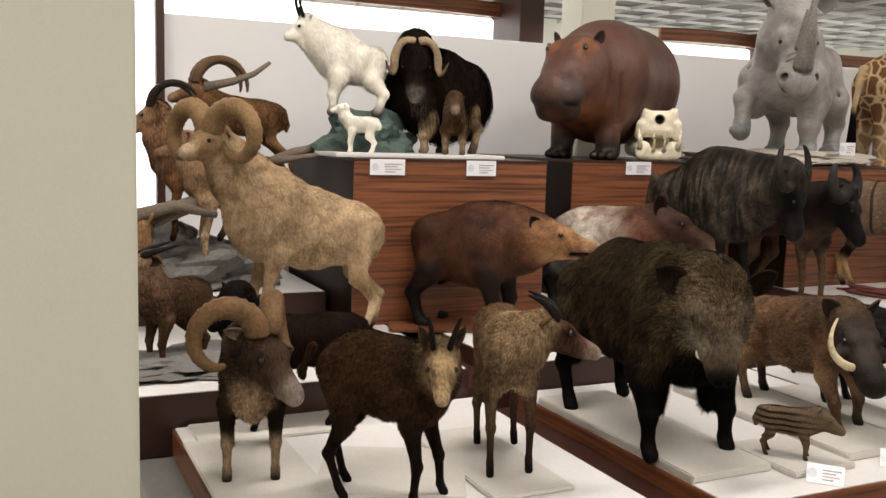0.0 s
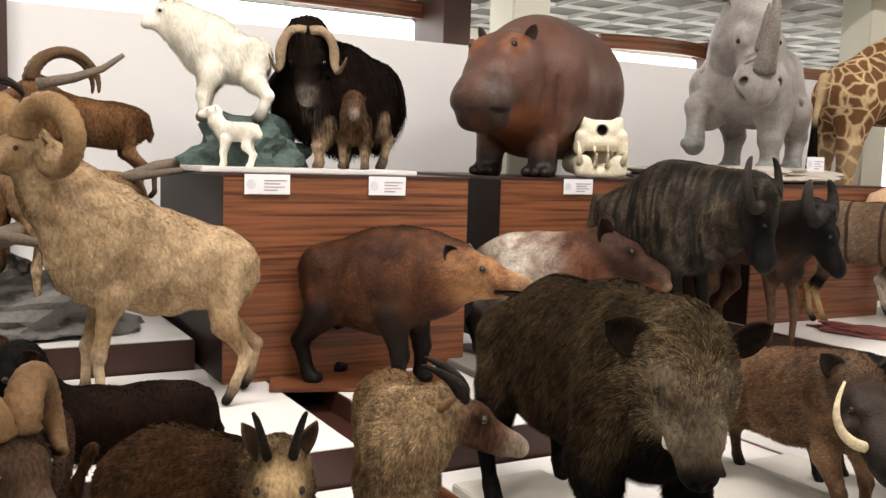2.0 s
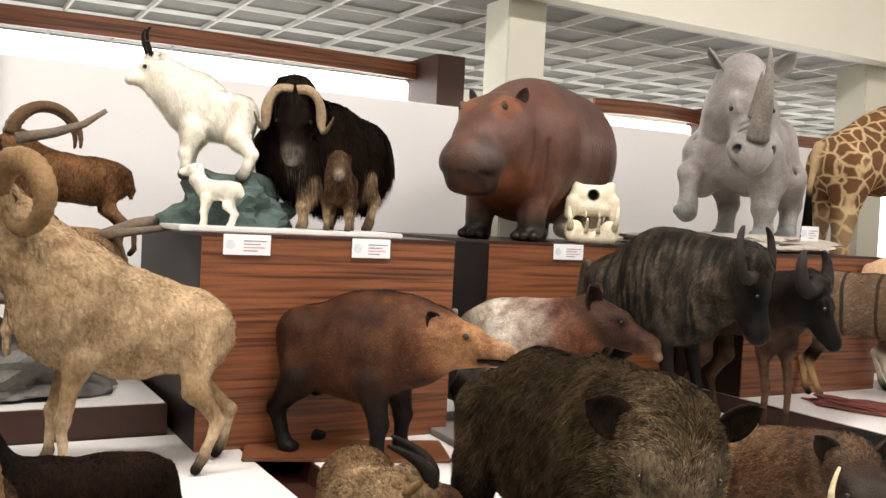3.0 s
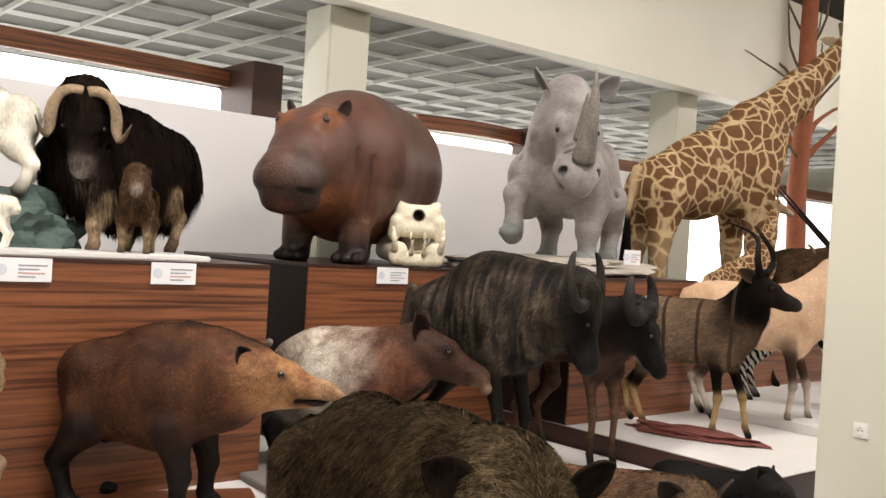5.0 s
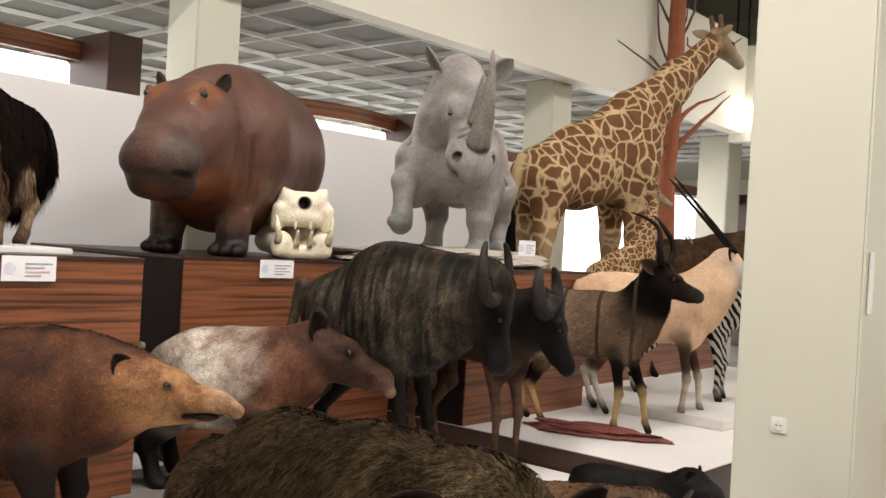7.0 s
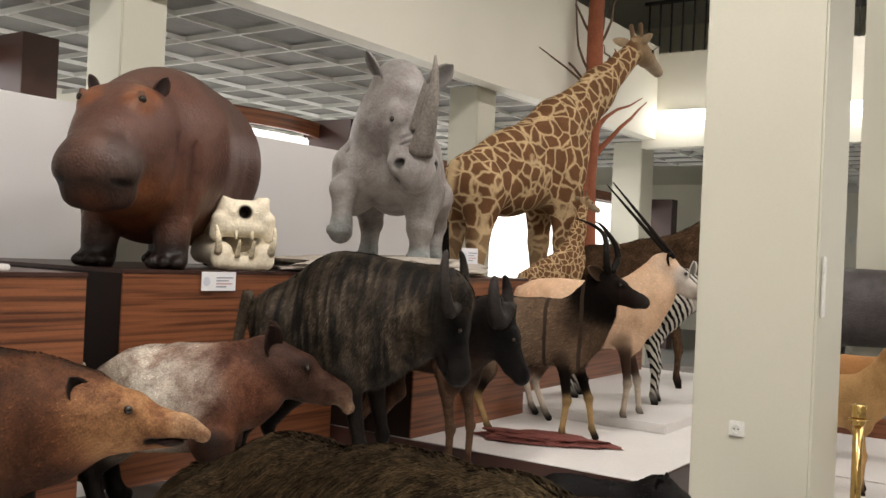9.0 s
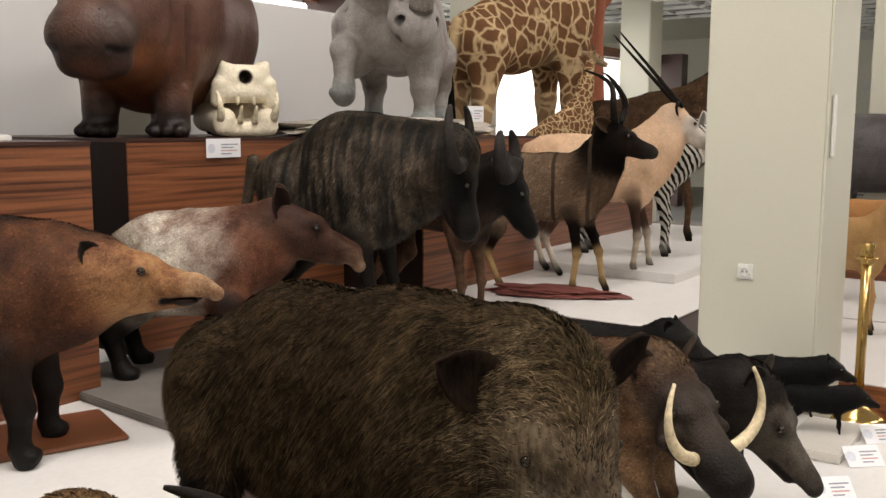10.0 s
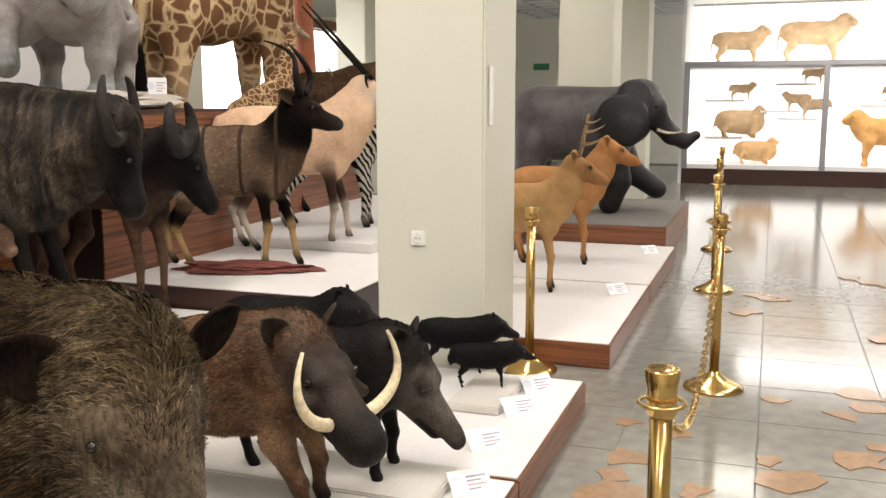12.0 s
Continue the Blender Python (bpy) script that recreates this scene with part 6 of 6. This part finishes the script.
# ---- hippo skull ----
def skull():
    c, tooth = (0.80, 0.72, 0.56), (0.82, 0.73, 0.54)
    e = thing("hippo_skull", 6.46, 8.28, BOX, "yellowish white bleached hippopotamus skull with tusks", "skull")
    e.matrix_world = pose(6.46, 8.28, BOX, 0, 0, -122) @ Matrix.Scale(1.08, 4)
    B, J = Body(3), Body(4)
    B.limb((0.04, 0, 0.31), (-0.26, 0, 0.33), 0.075, 0.085, c, 0.03)
    B.limb((0.08, -0.085, 0.335), (0.08, 0.085, 0.335), 0.07, 0.07, c, 0.03)
    B.limb((0.09, -0.09, 0.25), (0.09, 0.09, 0.25), 0.06, 0.06, c, 0.03)
    B.limb((-0.16, -0.13, 0.29), (-0.16, 0.13, 0.29), 0.075, 0.075, c, 0.04)
    # braincase filling the middle; its darker bone colour is painted-in shadow
    B.limb((-0.08, 0, 0.28), (-0.10, 0, 0.16), 0.11, 0.10, (0.45, 0.38, 0.28), 0.03)
    J.limb((0.12, -0.07, 0.045), (0.12, 0.07, 0.045), 0.042, 0.042, c, 0.02)
    J.limb((-0.05, -0.12, 0.06), (-0.05, 0.12, 0.06), 0.055, 0.055, c, 0.03)
    # nose opening and eye sockets tinted dark: hollow shade put into the colour
    B.cut((0.17, 0.0, 0.335), (0.08, 0.0, 0.33), 0.034, (0.05, 0.035, 0.025), 0.012)
    for s in (1, -1):
        B.limb((0.10, s * 0.10, 0.37), (0.08, s * 0.125, 0.40), 0.045, 0.028, c, 0.02)
        B.limb((-0.12, s * 0.13, 0.36), (-0.16, s * 0.14, 0.41), 0.045, 0.028, c, 0.02)
        B.limb((0.11, s * 0.135, 0.29), (0.10, s * 0.15, 0.20), 0.048, 0.038, c, 0.02)
        B.limb((0.0, s * 0.13, 0.27), (-0.25, s * 0.18, 0.24), 0.03, 0.045, c, 0.03)
        B.cut((-0.06, s * 0.19, 0.33), (-0.06, s * 0.12, 0.33), 0.032, (0.10, 0.075, 0.05), 0.012)
        B.horn(arc(lambda t: Vector((0.13 + 0.02 * t, s * 0.045, 0.24 - 0.06 * t)), 6), [0.014 * (1 - 0.5 * t) for t in np.linspace(0, 1, 6)], tooth)
        J.limb((0.13, s * 0.12, 0.10), (-0.22, s * 0.17, 0.10), 0.062, 0.07, c, 0.03)
        J.limb((0.14, s * 0.13, 0.055), (0.12, s * 0.07, 0.05), 0.048, 0.044, c, 0.02)
        J.limb((-0.20, s * 0.17, 0.10), (-0.24, s * 0.17, 0.22), 0.05, 0.035, c, 0.03)
        J.horn(arc(lambda t: Vector((0.17 + 0.05 * math.sin(t * 3), s * (0.145 + 0.02 * t), 0.10 + 0.15 * t)), 8), [0.026 * (1 - 0.7 * t) for t in np.linspace(0, 1, 8)], tooth)
        J.horn(arc(lambda t: Vector((0.17 + 0.06 * t, s * 0.04, 0.08 + 0.09 * t)), 6), [0.017 * (1 - 0.6 * t) for t in np.linspace(0, 1, 6)], tooth)
    for name, body in (("cranium", B), ("lower_jaw", J)):
        ob = new(name, body.build(name, 0.0075, (M_SKULL, M_HORN, M_EYE)))
        ob.parent = e


skull()


# ---- tree by the giraffe ----
e = thing("dead_tree", 13.15, 9.12, 1.05, "reddish bare artificial tree trunk with thin branches", "tree")
part("trunk", tube([(0, 0, -0.6), (0.02, 0, 0.6), (-0.02, 0.02, 1.6), (0.03, 0, 2.6), (0.0, 0, 3.6), (0.05, 0, 4.6)], [0.13, 0.12, 0.115, 0.11, 0.10, 0.09], 12), M_TRUNK, e, smooth=True)
rs = random.Random(4)
for i in range(16):
    a, z = rs.uniform(0, 6.28), rs.uniform(1.7, 3.6)
    pts, q = [], Vector((0, 0, z))
    dv = Vector((math.cos(a), math.sin(a) * 0.6, rs.uniform(0.5, 1.3)))
    for k in range(7):
        pts.append(tuple(q))
        q = q + dv * 0.2
        dv = (dv + Vector((rs.uniform(-.35, .35), rs.uniform(-.35, .35), rs.uniform(-.2, .35)))).normalized()
    part("branch", tube(pts, list(np.linspace(0.05 if i < 5 else 0.02, 0.006, 7)), 6), M_TRUNK if i < 5 else M_TWIG, e, smooth=True)

# ---- fluorescent fittings on the far beam ----
for y in (8.9, 6.4, 3.9, 1.4):
    e = thing("tube_lamp", 15.9, y, 3.86, "lit white fluorescent lamp fixed to the far gallery beam", "lamp", group="beam lamps")
    part("diffuser", box(-0.06, 0.09, -0.35, 0.35, 0, 0.12, 0.01), M_TUBE, e, "glowing white diffuser")
    part("tray", box(0.0, 0.1, -0.36, 0.36, 0.12, 0.15, 0.004), M_PLASTIC, e)

# gallery railing
e = thing("gallery_railing", 16.1, 4.0, 4.9, "black upright-bar railing on the far gallery", "railing")
for i in range(60):
    part("bar", box(-0.012, 0.012, -5 + i * 0.18 - 0.012, -5 + i * 0.18 + 0.012, 0, 0.8), M_RAIL, e)
part("handrail", box(-0.03, 0.03, -5.1, 5.7, 0.8, 0.85, 0.005), M_RAIL, e)

# ---- lit cat showcase at the far end ----
e = thing("cat_showcase", 20.6, 0.3, 0, "long lit glass showcase with grey frames and white shelves", "showcase")
part("plinth_board", box(0, 1.4, -4.8, 4.9, 0, 0.28, 0.005), M_TRIM, e, "dark brown plinth")
part("lining", box(1.3, 1.36, -4.8, 4.9, 0.3, 3.35), M_CASE, e, "white back, glowing in place of case lamps")
part("case_floor", box(0, 1.4, -4.8, 4.9, 0.285, 0.36), M_PANEL, e)
part("middle_shelf", box(0.02, 1.3, -4.8, 4.9, 2.12, 2.2), M_PANEL, e)
part("case_end", box(0, 1.4, 4.9, 4.96, 0, 3.4), M_PANEL, e)
part("case_end", box(0, 1.4, -4.86, -4.8, 0, 3.4), M_PANEL, e)
part("case_top", box(0, 1.4, -4.86, 4.96, 3.4, 3.46), M_PANEL, e)
for y in (4.85, 2.45, 0.05, -2.35):
    part("frame_post", box(-0.05, 0.0, y - 0.05, y + 0.05, 0.28, 2.15, 0.004), M_STEEL, e)
part("frame_rail", box(-0.05, 0.0, -4.8, 4.9, 2.15, 2.24, 0.004), M_STEEL, e)
for y, z in ((4.2, 1.55), (4.2, 0.85), (3.2, 1.35), (2.95, 1.85), (2.9, 1.2), (1.5, 1.45), (0.5, 1.2)):
    part("shelf", box(0.5, 1.3, y - 0.35, y + 0.35, z - 0.04, z), M_PANEL, e)
CAT = (0.85, 0.62, 0.38)
for x, y, z, s, hd, c in ((21.1, 4.2, 1.55, 0.28, -90, CAT), (21.1, 4.2, 0.85, 0.5, -75, (0.7, 0.5, 0.3)), (21.2, 3.2, 1.35, 0.3, 90, CAT), (21.2, 2.95, 1.85, 0.25, -90, CAT), (21.2, 2.9, 1.2, 0.36, 90, (0.75, 0.55, 0.36)),
                          (21.1, 3.9, 0.36, 0.42, -90, (0.85, 0.55, 0.28)), (21.0, 1.6, 0.36, 0.85, 90, (0.75, 0.42, 0.16)), (21.2, 1.5, 1.45, 0.35, -90, CAT), (21.2, 4.3, 2.2, 0.6, -90, CAT), (21.2, 3.0, 2.2, 0.75, -90, CAT), (21.2, 1.2, 2.2, 0.6, 90, CAT)):
    deep = 0.86 if z in (0.36, 0.85) and s < 0.6 else 0.52
    beast("mounted_wild_cat", (x, y, z), hd, "tan mounted wild cat inside the lit showcase", s, s * 1.15, s * deep, s * deep * 0.92, s * deep * 0.9, width=0.62, neck=(s * 0.16, 0, s * 0.02), neck_r=(s * 0.2, s * 0.17), head=s * 0.22, head_r=(s * 0.15, s * 0.10),
          pitch=-14, leg=s * 0.065, col=c, under=(0.75, 0.62, 0.45), foot=c, ears=(s * 0.08, s * 0.06, 35), material=M_FAWN, tail=s * 0.4, voxel=max(0.012, s / 45), eye=s * 0.02)

# ---- wall fittings far back ----
e = thing("exit_sign", 25.97, 9.2, 2.3, "small green exit sign on the far wall", "sign")
part("sign_plate", box(-0.03, 0, -0.2, 0.2, 0, 0.16, 0.005), mat("sign_green", (0.03, 0.2, 0.09), 0.5, bump=0), e)
e = thing("wall_clock", 25.97, 8.3, 2.5, "round pale wall clock on the far wall", "clock")
bm = lathe([(0.2, 0), (0.2, 0.03), (0.18, 0.035)], 28)
bmesh.ops.rotate(bm, verts=bm.verts, matrix=Matrix.Rotation(radians(-90), 3, "Y"))
part("dial", bm, M_PLASTIC, e)

# ---- floor slabs ----
rs = random.Random(11)
floor = bpy.data.objects["floor"]
tile = 0.6


def tile_mesh(w, d):
    bm = box(0.003, w - 0.003, 0.003, d - 0.003, -0.01, 0.0)
    return mesh_of("floor_tile", bm, M_TILE)


TM = tile_mesh(tile, tile)
count = 0
far = bmesh.new()
for i in range(-6, 42):
    for j in range(-10, 14):
        x, y = i * tile, j * tile
        if y > 4.3 and not (x > 7 and y < 4.5) and x < 14 and x > 1.2:
            continue
        if 3.5 < x < 13 and 0.5 < y < 4.4 and count < 280:
            t = new("tile", TM)
            t.parent = floor
            t.location = (x, y, 0)
            count += 1
        else:
            box(x + 0.003, x + tile - 0.003, y + 0.003, y + tile - 0.003, -0.01, 0.0, 0, far)
tagged(part("far_tiles", far, M_TILE, floor), "polished grey marble tiles", kind="stuff")


def shard(x, y, r, lift):
    bm = bmesh.new()
    n = rs.randint(7, 10)
    o = rs.uniform(0, 6.28)
    vs = [bm.verts.new((x + r * q * math.cos(o + k * 6.283 / n), y + r * q * math.sin(o + k * 6.283 / n), lift)) for k, q in enumerate([rs.uniform(0.45, 1.15) for _ in range(n)])]
    f = bm.faces.new(vs)
    g = bmesh.ops.extrude_face_region(bm, geom=[f])
    bmesh.ops.translate(bm, verts=[v for v in g["geom"] if isinstance(v, bmesh.types.BMVert)], vec=(0, 0, -0.008))
    bmesh.ops.recalc_face_normals(bm, faces=bm.faces)
    part("stone_inset", bm, M_INSET, floor)


shards = 0
for bx, by in ((6.2, 4.1), (6.9, 3.85), (7.8, 3.25), (6.6, 3.25), (5.4, 4.1), (9.8, 3.6), (11.0, 2.6), (5.2, 3.2), (8.6, 2.6)):
    for k in range(4):
        shard(bx + rs.uniform(-0.5, 0.5), by + rs.uniform(-0.35, 0.35), rs.uniform(0.07, 0.17), 0.0025 + 0.0002 * (shards := shards + 1))
